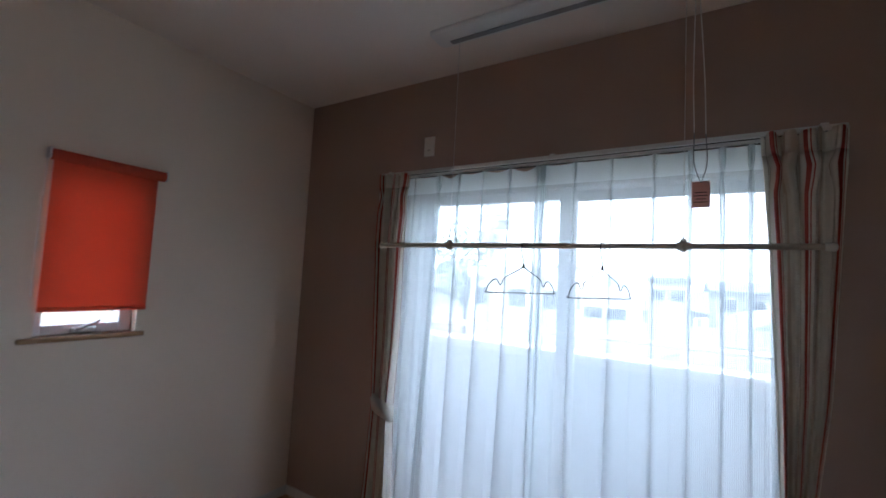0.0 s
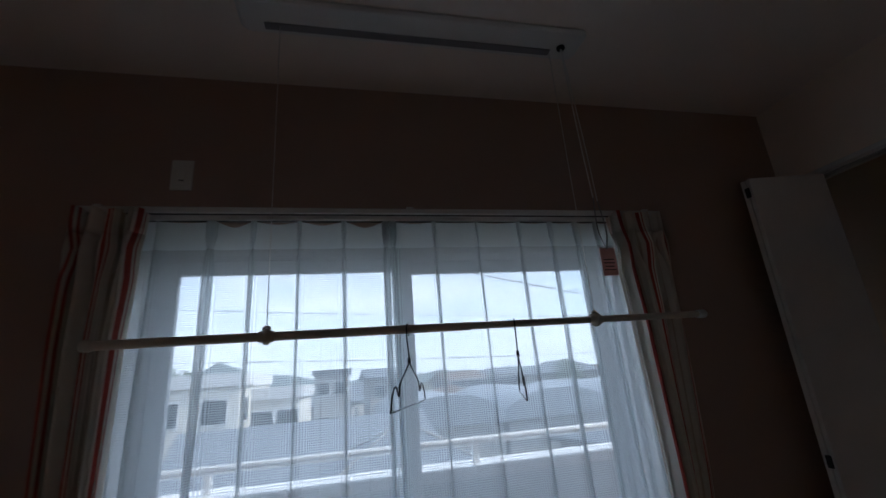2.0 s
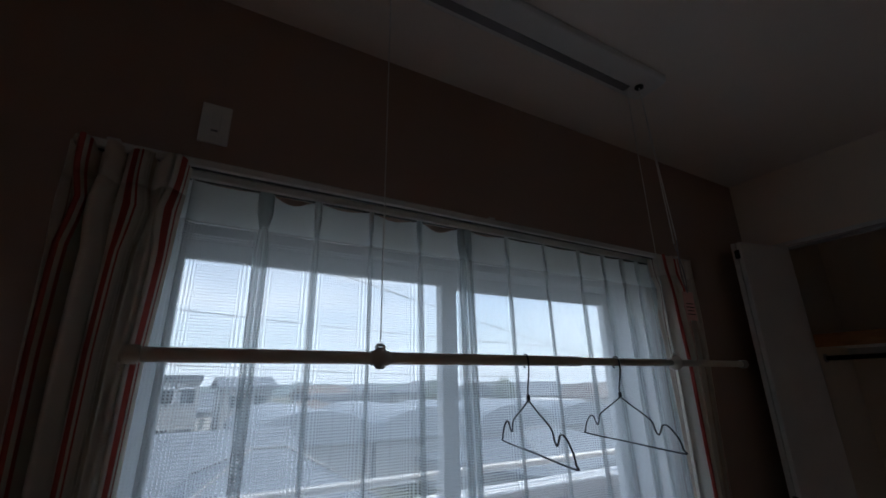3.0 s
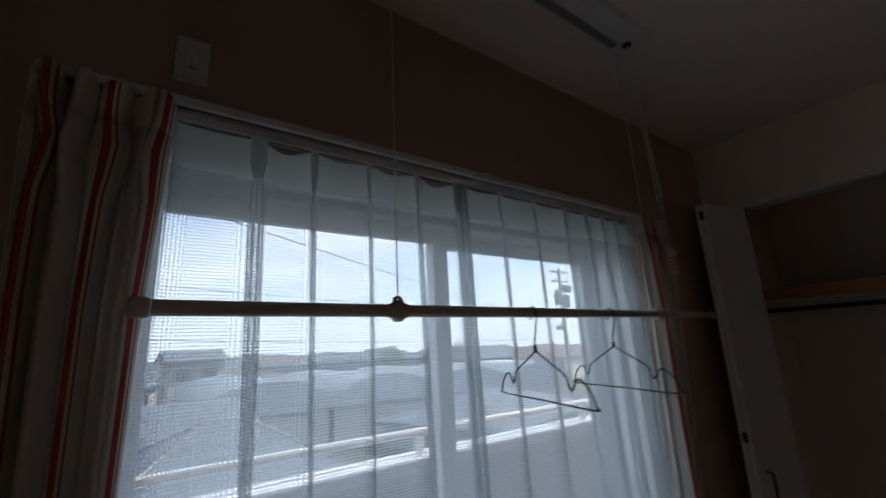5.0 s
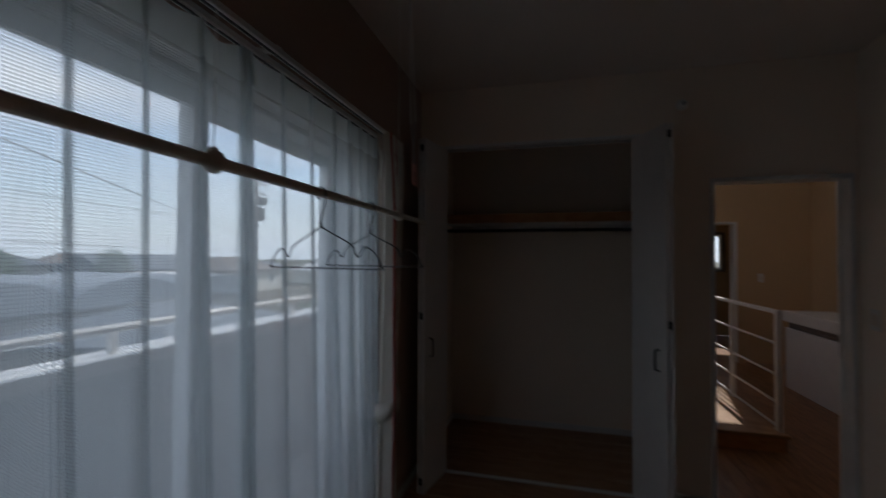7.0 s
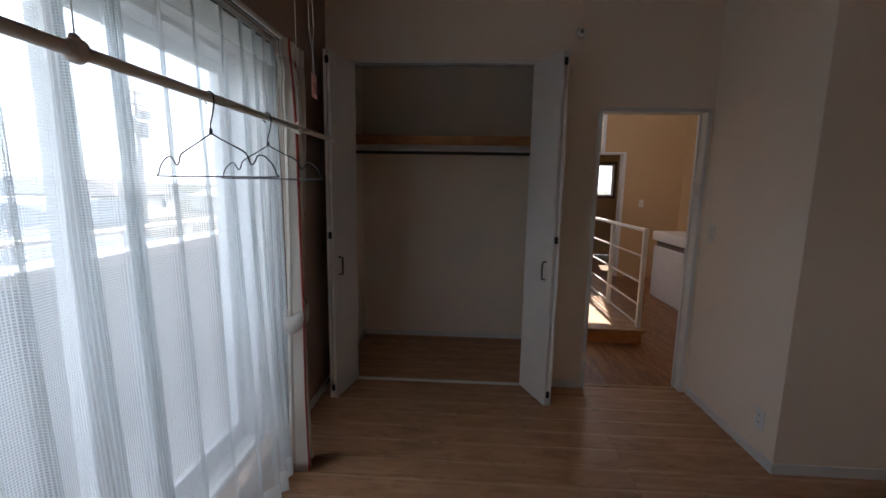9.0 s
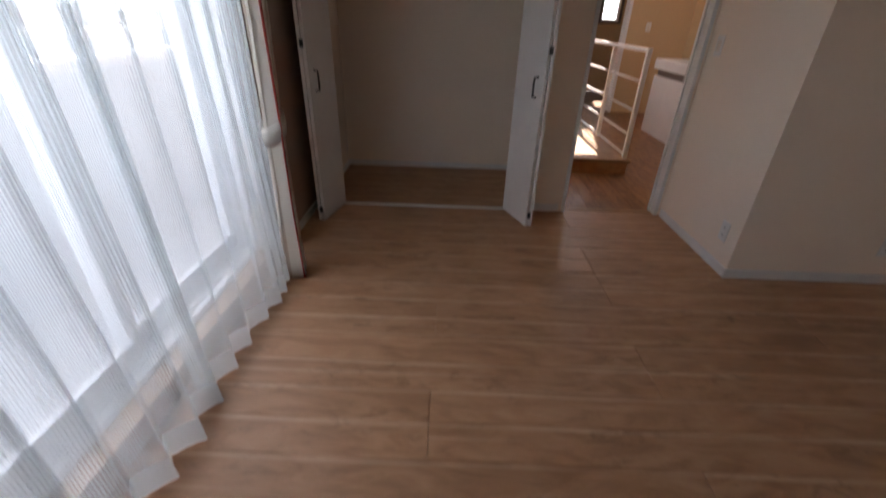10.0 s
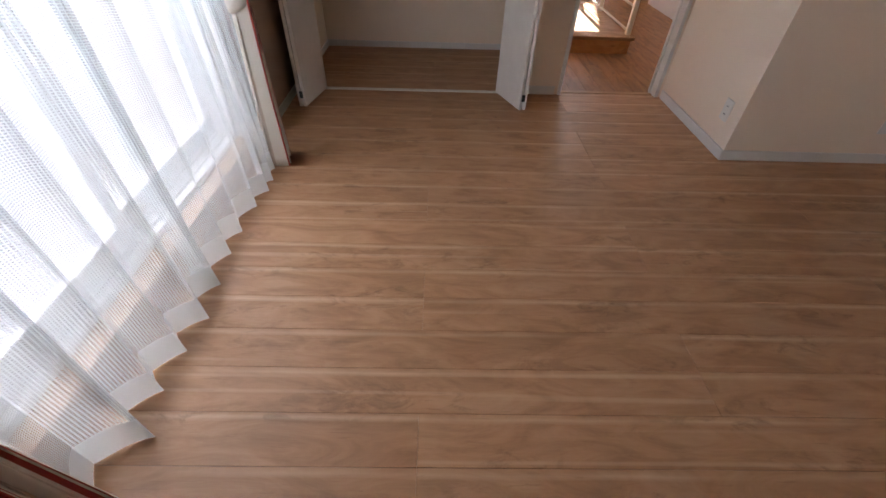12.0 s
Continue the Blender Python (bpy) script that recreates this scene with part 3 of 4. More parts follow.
def drape(keys, folds, seed, side):
    """keys: (z, x_left, x_right, depth) from the top down to the floor; gathered by a tieback."""
    rng = np.random.default_rng(seed)
    off = rng.uniform(-0.5, 0.5, folds + 3)
    keys = sorted(keys)
    zk, a, b, d = [np.array(q) for q in zip(*keys)]
    cx = (a[-1] + b[-1]) / 2
    th = thing("drape", "cream linen drape with red and brown stripes, tied back", "curtain", "striped drapes", (cx, -0.15, 2.09))

    def fold(s, z):
        x0, x1, dep = np.interp(z, zk, a), np.interp(z, zk, b), np.interp(z, zk, d)
        ph = s * folds
        k = int(ph)
        pinch = math.exp(-((z - 1.955) / 0.05) ** 2)
        wob = 0.35 * math.sin(1.3 * z + off[k] * 6)
        y = float(np.interp(z, (0.0, 0.8, 1.7, 2.09), (-0.158, -0.147, -0.157, -0.15))) + dep * math.sin(2 * math.pi * ph + wob) + 0.3 * dep * math.sin(4.4 * math.pi * ph + off[k] * 2)
        rib = float(np.interp(z, (0.0, 0.7, 1.5, 1.9, 1.955, 2.09), (0.010, 0.007, 0.012, 0.017, 0.012, 0.015)))
        y -= 0.012 * pinch * math.cos(4 * math.pi * s) + rib * math.sin(2 * math.pi * 9 * s + off[k] * 0.6)
        x = x0 + (x1 - x0) * (s + (0.045 * math.sin(2 * math.pi * ph + 1.2) + 0.070 * pinch * math.sin(4 * math.pi * s)) * min(1.0, s * 12, (1 - s) * 12))
        return x, y

    for nm, za, zb, rows in (("fabric", 0.012, 2.015, 42), ("heading", 2.015, 2.095, 4)):
        ob = cloth_mesh(nm, M_DRAPE, 0, 0.24, za, zb, fold, rows, 300, 3.2, 0.0015)
        ob.data.transform(Matrix.Translation((-cx, 0.15, -2.09)))
        ob.parent = th
    # tieback
    zt = 0.80
    x0, x1, dep = np.interp(zt, zk, a), np.interp(zt, zk, b), np.interp(zt, zk, d)
    tb = thing("curtain_tieback", "cream fabric tieback holding the striped drape", "tieback", "tiebacks", ((x0 + x1) / 2, -0.146, zt))
    bm = bmesh.new()
    n = 40
    rows = []
    for dz in (-0.044, 0.0, 0.046):
        ring = []
        for i in range(n):
            t = 2 * math.pi * i / n
            rx, ry = (x1 - x0) / 2 + 0.014, dep * 1.25 + 0.014
            tilt = 0.03 * math.cos(t) * side
            bulge = 0.004 if dz == 0 else 0.0
            ring.append(bm.verts.new(((rx + bulge) * math.cos(t), (ry + bulge) * math.sin(t), dz + tilt - 0.02 * math.sin(t))))
        rows.append(ring)
    for r0, r1 in zip(rows, rows[1:]):
        for i in range(n):
            bm.faces.new((r0[i], r0[(i + 1) % n], r1[(i + 1) % n], r1[i]))
    band = part("band", bm, M_TIE, tb, smooth=True)
    mod = band.modifiers.new("thickness", "SOLIDIFY")
    mod.thickness = 0.003
    hx = side * ((x1 - x0) / 2 + 0.012)
    part("hook", tube([(hx, 0.146, 0.0), (hx, 0.06, 0.0), (hx, 0.05, 0.015)], 0.003, 8), M_STEEL, tb, "small metal wall hook")
    return th


drape([(2.095, -1.445, -1.235, 0.020), (1.68, -1.43, -1.255, 0.030), (1.18, -1.405, -1.262, 0.036), (0.80, -1.39, -1.285, 0.036), (0.4, -1.40, -1.262, 0.045), (0.012, -1.415, -1.235, 0.060)], 5, 1, -1)
drape([(2.095, 0.335, 0.575, 0.020), (1.68, 0.36, 0.55, 0.028), (1.18, 0.38, 0.52, 0.030), (0.80, 0.39, 0.475, 0.036), (0.4, 0.36, 0.475, 0.036), (0.012, 0.33, 0.475, 0.046)], 5, 5, 1)


# ---- ceiling-hung laundry rod ----
RY, RZ = -0.318, 1.675
RING_L, RING_R = -0.852, 0.105


def laundry_rod():
    r = thing("laundry_rod", "white telescopic laundry rod hung on cords", "laundry rod", at=(-0.38, RY, RZ))
    inv = Matrix.Translation((0.38, -RY, -RZ))

    def add(name, bm, mat, label="", smooth=True):
        bm.transform(inv)
        return part(name, bm, mat, r, label, smooth)

    add("outer_tube", lathe_x([(-1.245, 0.0120), (-0.30, 0.0120)], RY, RZ), M_OFFWHITE, smooth=False)
    add("inner_tube", lathe_x([(-0.30, 0.0120), (-0.298, 0.0102), (0.485, 0.0102)], RY, RZ), M_OFFWHITE)
    add("end_cap", lathe_x([(-1.272, 0.009), (-1.270, 0.013), (-1.266, 0.0150), (-1.252, 0.0150), (-1.247, 0.0135), (-1.246, 0.0121)], RY, RZ), M_OFFWHITE)
    add("end_cap", lathe_x([(0.478, 0.0105), (0.480, 0.0135), (0.500, 0.0142), (0.506, 0.012), (0.508, 0.008)], RY, RZ), M_PLASTIC)
    for x in (RING_L, RING_R):
        k = add("cord_ring", lathe_x([(x - 0.020, 0.0125), (x - 0.017, 0.0145), (x - 0.010, 0.0155), (x - 0.006, 0.0212), (x + 0.006, 0.0212),
                                      (x + 0.010, 0.0155), (x + 0.017, 0.0145), (x + 0.020, 0.0125)], RY, RZ, 24), M_OFFWHITE)
        eye = tube([(x + 0.004 * math.cos(t) * 2, RY, RZ + 0.0205 + 0.005 * math.sin(t)) for t in np.linspace(0, 2 * math.pi, 12, endpoint=False)], 0.0036, 8, True)
        eye.transform(inv)
        part("eyelet", eye, M_OFFWHITE, k, smooth=True)


laundry_rod()


def rod_lift():
    u = thing("laundry_rod_lift", "white flat ceiling housing of a laundry rod lift", "rod lift", at=(-0.378, -0.35, H))
    inv = Matrix.Translation((0.378, 0.35, -H))

    def add(name, bm, mat, label=""):
        bm.transform(inv)
        return part(name, bm, mat, u, label)

    x0, x1 = -0.975, 0.218
    bm = bmesh.new()
    n = 10
    outline = []
    for cx, cy, a0 in ((x1 - 0.03, -0.31, 0), (x0 + 0.03, -0.31, 90), (x0 + 0.03, -0.39, 180), (x1 - 0.03, -0.39, 270)):
        for i in range(n + 1):
            t = radians(a0 + 90 * i / n)
            outline.append((cx + 0.03 * math.cos(t), cy + 0.03 * math.sin(t)))
    cxm, cym = (x0 + x1) / 2, -0.35
    loops = []
    for z, k in ((H - 0.0005, 0.0), (H - 0.010, 0.0), (H - 0.018, 0.006), (H - 0.020, 0.012)):
        loops.append([bm.verts.new((x + (k if x < cxm else -k), y + (k if y < cym else -k), z)) for x, y in outline])
    for a, b in zip(loops, loops[1:]):
        for i in range(len(a)):
            bm.faces.new((a[i], a[(i + 1) % len(a)], b[(i + 1) % len(b)], b[i]))
    bm.faces.new(loops[-1])
    bm.faces.new(loops[0][::-1])
    add("housing", bm, M_PLASTIC)
    # flat grey strip on the housing; its colour gives the slot's inner shade
    add("slot", box((-0.90, -0.333, H - 0.0225), (0.105, -0.303, H - 0.019), 0.001), M_GREYP, "dark grey strip for the slot's shade")
    add("cord_exit", lathe_z(0.139, -0.347, [(H - 0.0285, 0.006), (H - 0.027, 0.015), (H - 0.0195, 0.016)]), M_BLACK, "small black cord outlet")
    for x in (RING_L, RING_R):
        add("cord", tube([(x, RY, H - 0.021), (x, RY, RZ + 0.027)], 0.0014, 6), M_CORD, "thin white cord")
    top, tag = Vector((0.139, -0.347, H - 0.024)), Vector((0.156, -0.367, 1.885))
    for s in (-1, 1):
        mid = top.lerp(tag, 0.5) + Vector((0.016 * s, 0.012 * s, 0))
        low = top.lerp(tag, 0.78) + Vector((0.017 * s, 0.015 * s, 0))
        add("pull_cord", tube(smooth_line([top + Vector((0.002 * s, 0, 0)), mid, low], 8), 0.0019, 6), M_CORD, "thin white cord")
        # same white cord, coloured grey here for its backlit look
        add("pull_loop", tube(smooth_line([low, tag.lerp(low, 0.4) + Vector((0.012 * s, 0, 0)), tag + Vector((0.001 * s, 0, 0.002))], 6), 0.0019, 6), M_GREYP, "loop of the white pull cord, greyed as if backlit")
    bm = box((tag.x - 0.027, tag.y - 0.001, tag.z - 0.084), (tag.x + 0.027, tag.y + 0.001, tag.z + 0.006), 0.0005)
    card = add("tag", bm, M_TAG, "pink printed card tag")
    for i, (w, z) in enumerate(((0.036, -0.032), (0.040, -0.043), (0.030, -0.054), (0.040, -0.065))):
        b2 = box((tag.x - w / 2, tag.y - 0.0016, tag.z + z - 0.0015), (tag.x + w / 2, tag.y - 0.0012, tag.z + z + 0.0015))
        b2.transform(inv)
        part("print", b2, M_CORDB, card)


def lathe_z(x, y, profile, sides=16):
    return tube([(x, y, z) for z, r in profile], [r for z, r in profile], sides)


rod_lift()


# ---- wire hangers ----
def wire_hanger(x, name="wire_hanger"):
    """Black wire hanger with notched shoulders, in the plane across the rod; origin on the rod's top."""
    h = thing(name, "black coated wire hanger hooked on the laundry rod", "hanger", "hangers on the rod", (x, RY, RZ + 0.0125))
    r = 0.0021
    zc, zb, half = -0.103, -0.213, 0.213      # neck, bottom bar, half width
    hook = [(0, 0.012, -0.026)]
    for a in range(-60, 181, 20):
        t = radians(a)
        hook.append((0, 0.0165 * math.cos(t) if a < 170 else -0.0165, -0.0145 + 0.0165 * math.sin(t)))
    hook = [(0, p[1] * 1.0, p[2]) for p in hook]
    neck = [(0, -0.017, -0.030), (0, -0.010, -0.055), (0, 0.0, -0.080), (0, 0.0, zc)]
    bm = tube(smooth_line([hook[i] for i in range(1, len(hook))] + neck, 3), r, 8)
    part("hook", bm, M_WIRE, h, smooth=True)
    bm = tube([(0, 0.0, zc + 0.012), (0, 0.0, zc - 0.004)], [0.0044, 0.0048], 8)
    part("twist", bm, M_WIRE, h, smooth=True)

    def side(s):
        pts = [(0, 0, zc), (0, 0.05 * s, zc - 0.022), (0, 0.115 * s, zc - 0.050), (0, 0.128 * s, zc - 0.072), (0, 0.138 * s, zc - 0.080),
               (0, 0.148 * s, zc - 0.070), (0, 0.158 * s, zc - 0.058), (0, 0.178 * s, zc - 0.060), (0, 0.203 * s, zc - 0.080), (0, half * s, zc - 0.102), (0, (half - 0.008) * s, zb)]
        return pts

    loop = side(1) + [(0, 0, zb)] + side(-1)[::-1]
    part("shoulder", tube(smooth_line(loop, 5), r, 8), M_WIRE, h, smooth=True)
    h.rotation_euler = (0, 0, radians(-19.3))
    return h


hang = wire_hanger(-0.481)
copy_thing(hang, pose(-0.163, RY, RZ + 0.0125, 0, 0, -19.3))


# ---- wall plates ----
def wall_outlet(at, rz, label, slots=1):
    o = thing("wall_outlet", label, "outlet", at=at)
    o.rotation_euler = (0, 0, radians(rz))
    part("plate", box((-0.0355, -0.007, -0.058), (0.0355, 0, 0.058), 0.003, 2), M_PLASTIC, o)
    part("insert", box((-0.0125, -0.0085, -0.035), (0.0125, -0.0068, 0.035), 0.001), M_PLASTIC, o)
    for i in range(slots):
        z = -0.022 + 0.044 * i
        part("socket", box((-0.008, -0.0092, z - 0.003), (0.008, -0.0082, z + 0.003)), M_GREYP, o)
    return o


wall_outlet((-1.2135, -0.0005, 2.288), 0, "white outlet plate high on the taupe wall")
wall_outlet((0.657, YS + 0.0005, 0.238), 180, "white outlet plate low on the white wall", 2)


wall_outlet((XS - 0.0005, -3.44, 0.238), -90, "white outlet plate low on the back stretch of wall", 2)


def wall_switch(at, rz, label):
    o = thing("wall_switch", label, "switch", at=at)
    o.rotation_euler = (0, 0, radians(rz))
    part("plate", box((-0.0355, -0.007, -0.058), (0.0355, 0, 0.058), 0.003, 2), M_PLASTIC, o)
    part("rocker", box((-0.02, -0.0105, -0.032), (0.02, -0.0068, 0.032), 0.002, 2), M_OFFWHITE, o)


wall_switch((1.30, YS + 0.0005, 1.18), 180, "white rocker switch plate beside the doorway")
wall_switch((5.5995, -3.88, 1.24), -90, "white switch plate on the tan hall wall")


# ---- small window and roller blind on the left wall ----
def small_window():
    w = tagged(new("window_2"), "small white window with a lever handle, blind lowered", "window", kind="structure")
    bm = bmesh.new()
    x0, x1, f = XL - 0.13, XL - 0.05, 0.035
    add_box(bm, (x0, BY0, BZ0), (x1, BY0 + f, BZ1), 0.003)
    add_box(bm, (x0, BY1 - f - 0.02, BZ0), (x1, BY1, BZ1), 0.003)
    add_box(bm, (x0, BY0 + f, BZ1 - f), (x1, BY1 - f - 0.02, BZ1), 0.003)
    add_box(bm, (x0, BY0 + f, BZ0), (x1, BY1 - f - 0.02, BZ0 + 0.045), 0.003)
    part("window_frame", bm, M_FRAME, w)
    pane = part("pane", box((XL - 0.10, BY0 + f - 0.004, BZ0 + 0.04), (XL - 0.094, BY1 - f - 0.016, BZ1 - f + 0.004)), M_GLASS, w)
    pane.visible_shadow = False
    part("window_sill", box((XL - 0.05, BY0 - 0.05, BZ0 - 0.022), (XL + 0.022, BY1 + 0.035, BZ0), 0.004), M_SILL, w, "oak sill board")
    base = part("handle_base", box((XL - 0.05, -1.25, BZ0 + 0.006), (XL - 0.028, -1.15, BZ0 + 0.03), 0.006, 2), M_STEEL, w)
    part("handle", tube([(XL - 0.03, -1.225, BZ0 + 0.022), (XL - 0.012, -1.215, BZ0 + 0.032), (XL - 0.006, -1.15, BZ0 + 0.062)], [0.009, 0.009, 0.006], 10), M_STEEL, base, "metal lever", True)


small_window()


def roller_blind():
    b = thing("roller_blind", "orange-red fabric roller blind, lowered almost fully", "blind", at=(XL, -1.175, 1.99))
    inv = Matrix.Translation((-XL, 1.175, -1.99))

    def add(name, bm, mat, label="", smooth=False):
        bm.transform(inv)
        return part(name, bm, mat, b, label, smooth)

    y0, y1 = -1.398, -0.952
    add("roll", tube([(XL + 0.036, y0, 1.966), (XL + 0.036, y1, 1.966)], 0.024, 20), M_BLIND, smooth=False)
    add("cloth", box((XL + 0.0155, y0 + 0.012, 1.296), (XL + 0.0170, y1 - 0.022, 1.968)), M_BLIND)
    add("bottom_bar", box((XL + 0.011, y0 + 0.012, 1.284), (XL + 0.022, y1 - 0.022, 1.304), 0.004, 2), M_BLIND, "hem bar in the same cloth")
    for y in (y0 - 0.012, y1 + 0.002):
        add("bracket", box((XL, y, 1.945), (XL + 0.05, y + 0.010, 1.995), 0.003), M_PLASTIC, "white bracket")
    add("bead_chain", tube(smooth_line([(XL + 0.03, y0 - 0.010, 1.95), (XL + 0.02, y0 - 0.014, 1.6), (XL + 0.02, y0 - 0.012, 1.35)], 5), 0.002, 6), M_PLASTIC)


roller_blind()


# ---- closet ----
CX1, CSY0, CSY1 = 2.405, -0.012, -1.60
structure("wall_closet_side", [((XR + 0.1, CSY1 - 0.1, 0), (CX1, CSY1, H))], M_WHITE, "white papered side wall inside the closet", "wall")
structure("wall_closet_back", [((CX1, CSY1 - 0.1, 0), (CX1 + 0.1, CSY0, H))], M_WHITE, "white papered back wall inside the closet", "wall")
structure("ceiling_closet", [((XR + 0.1, CSY1, H - 0.1), (CX1, CSY0, H))], M_WHITE, "white papered closet ceiling", "ceiling")
structure("closet_baseboard", [((CX1 - BBT, CSY1, 0), (CX1, CSY0, 0.05)), ((XR + 0.1, CSY1, 0), (CX1 - BBT, CSY1 + BBT, 0.05)),
                               ((XR + 0.1, CSY0 - BBT, 0), (CX1 - BBT, CSY0, 0.05))], M_TRIM, "white baseboard inside the closet", "baseboard")
structure("closet_lining", [((XR + 0.1, CSY0, 0), (CX1, -0.0005, H))], M_WHITE, "white papered closet side wall", "closet")


def closet_frame():
    f = tagged(new("trim"), "white closet opening frame with floor track", "trim", kind="structure")
    part("side", box((XR - 0.008, CY0 - 0.02, 0), (XR + 0.104, CY0 + 0.001, CZ), 0.002), M_TRIM, f)
    part("side", box((XR - 0.008, CY1 - 0.001, 0), (XR + 0.104, CY1 + 0.02, CZ), 0.002), M_TRIM, f)
    part("head", box((XR - 0.008, CY1, CZ - 0.02), (XR + 0.104, CY0, CZ + 0.002), 0.002), M_TRIM, f)
    part("head_track", box((XR + 0.03, CY1 + 0.02, CZ - 0.026), (XR + 0.06, CY0 - 0.02, CZ - 0.0195)), M_STEEL, f, "metal head track")
    part("floor_track", box((XR - 0.01, CY1 + 0.02, 0.0), (XR + 0.03, CY0 - 0.02, 0.004), 0.001), M_TRIM, f, "pale floor track strip")


closet_frame()


def panel_between(a, b, z0, z1, thick, side):
    """A door leaf standing on the plan line a-b, its thickness to the given side."""
    a, b = Vector((*a, 0)), Vector((*b, 0))
    d = (b - a).normalized()
    nrm = Vector((-d.y, d.x, 0)) * side
    bm = box((0, 0, z0), ((b - a).length, thick, z1), 0.003, 2)
    m = Matrix((( d.x, nrm.x, 0, a.x), (d.y, nrm.y, 0, a.y), (0, 0, 1, 0), (0, 0, 0, 1)))
    bm.transform(m)
    if side < 0:
        bmesh.ops.reverse_faces(bm, faces=bm.faces[:])
    return bm, d, nrm


def bifold(jamb, tip, inner, side, label):
    """Two folded leaves: jamb to tip, tip to inner; side: +1 when the gap between them opens to -y."""
    th = thing("bifold_door", label, "closet door", "closet doors", (jamb[0], jamb[1], 0))
    inv = Matrix.Translation((-jamb[0], -jamb[1], 0))
    z0, z1, t = 0.012, 2.272, 0.021
    leaves = []
    for a, b in (((jamb[0], jamb[1]), (tip[0], tip[1])), ((tip[0], tip[1] + side * -0.004), inner)):
        bm, d, nrm = panel_between(a, b, z0, z1, t, -side)
        bm.transform(inv)
        leaves.append((part("leaf", bm, M_DOORW, th), a, b, d, nrm))
    # handle on the inner leaf
    leaf, a, b, d, nrm = leaves[1]
    p = Vector((*a, 0)) + d * 0.065 + nrm * t
    hb = bmesh.new()
    pts = [p + nrm * 0.000 + Vector((0, 0, 0.865)), p + nrm * 0.026 + Vector((0, 0, 0.870)), p + nrm * 0.028 + Vector((0, 0, 0.925)), p + nrm * 0.026 + Vector((0, 0, 0.980)), p + Vector((0, 0, 0.985))]
    add_tube(hb, pts, 0.0062, 8)
    hb.transform(inv)
    part("handle", hb, M_DARKMET, leaf, "dark bronze pull handle")
    for z in (0.09, 1.133, 2.212):
        hbm = box((tip[0] - 0.006, tip[1] - side * 0.002 - 0.011, z - 0.022), (tip[0] + 0.004, tip[1] - side * 0.002 + 0.011, z + 0.022), 0.002)
        hbm.transform(inv)
        part("hinge", hbm, M_BLACK, th, "black hinge")
    return th


bifold((XR - 0.01, CY0 - 0.024), (1.085, -0.112), (XR - 0.004, -0.185), 1, "white folding closet door, folded open beside the window wall")
bifold((XR - 0.01, CY1 + 0.024), (1.110, -1.562), (XR - 0.004, -1.432), -1, "white folding closet door, folded open beside the doorway")


def closet_shelf():
    s = thing("closet_shelf", "wooden closet shelf with front lip and hanging rail", "shelf", at=(2.15, -0.8, 1.83))
    inv = Matrix.Translation((-2.15, 0.8, -1.83))
    y0, y1 = CSY1, CSY0

    def add(name, bm, mat, label="", smooth=False):
        bm.transform(inv)
        return part(name, bm, mat, s, label, smooth)

    add("board", box((1.97, y0, 1.80), (CX1, y1, 1.82), 0.001), M_TRIM, "white board")
    add("front_lip", box((1.945, y0, 1.795), (1.97, y1, 1.868), 0.003), M_SHELF, "orange pine front lip")
    add("rear_batten", box((CX1 - 0.02, y0, 1.75), (CX1, y1, 1.80), 0.002), M_TRIM)
    add("hanging_rail", tube([(2.03, y0, 1.735), (2.03, y1, 1.735)], 0.0135, 14), M_DARKMET, "dark steel hanging rail", True)
    for y in (y0, y1 - 0.008):
        add("rail_socket", tube([(2.03, y, 1.735), (2.03, y + 0.008, 1.735)], 0.024, 16), M_STEEL)


closet_shelf()


# ---- hall beyond the doorway ----
HX0, HX1, HH, FH = XR + 0.1, 5.6, 3.5, 2.2
hall_floor = structure("floor_hall", [((HX0, -4.5, -0.2), (HX1 + 0.12, 0.0, -0.014)), ((HX1 + 0.12, -4.5, -0.2), (8.12, -2.85, -0.014))], M_HALLFLOOR, "orange oak hall floor boards", "floor")
# the gap is an unseen opening, added to let sky light into the hall
structure("wall_hall_north", [((2.505, -0.1, 0), (3.4, 0.0, HH)), ((4.5, -0.1, 0), (HX1 + 0.12, 0.0, HH)), ((3.4, -0.1, 0), (4.5, 0.0, 1.35)), ((3.4, -0.1, 2.2), (4.5, 0.0, HH))], M_TAN, "tan papered hall wall", "wall")
structure("wall_hall_west", [((HX0, -4.5, 0), (HX0 + 0.1, YS - 0.1, HH))], M_TAN, "tan papered hall wall beside the doorway", "wall")
structure("wall_hall_south", [((HX0, -4.6, 0), (HX1 + 0.12, -4.5, HH)), ((HX1 + 0.12, -4.6, 0), (8.12, -4.5, FH))], M_TAN, "tan papered hall wall", "wall")
structure("wall_hall_east", [((HX1, -2.4, 0), (HX1 + 0.12, -0.1, HH)), ((HX1, -2.85, 0), (HX1 + 0.12, -2.4, 2.1)), ((HX1, -3.18, 3.42), (HX1 + 0.12, -2.4, HH)), ((HX1, -3.18, 2.04), (HX1 + 0.12, -2.85, 2.1)), ((HX1, -3.58, 2.04), (HX1 + 0.12, -3.18, HH)), ((HX1, -4.5, 0), (HX1 + 0.12, -3.58, HH))],
          M_TAN, "tan papered end wall with a doorway and an added unseen window", "wall")
structure("wall_far_room", [((8.0, -4.5, 0), (8.12, -4.22, FH)), ((8.0, -3.87, 0), (8.12, -2.85, FH)), ((8.0, -4.22, 0), (8.12, -3.87, 1.31)), ((8.0, -4.22, 2.0), (8.12, -3.87, FH)),
                            ((HX1 + 0.12, -2.95, 0), (8.0, -2.85, FH))], M_TAN, "tan papered wall of the far room", "wall")
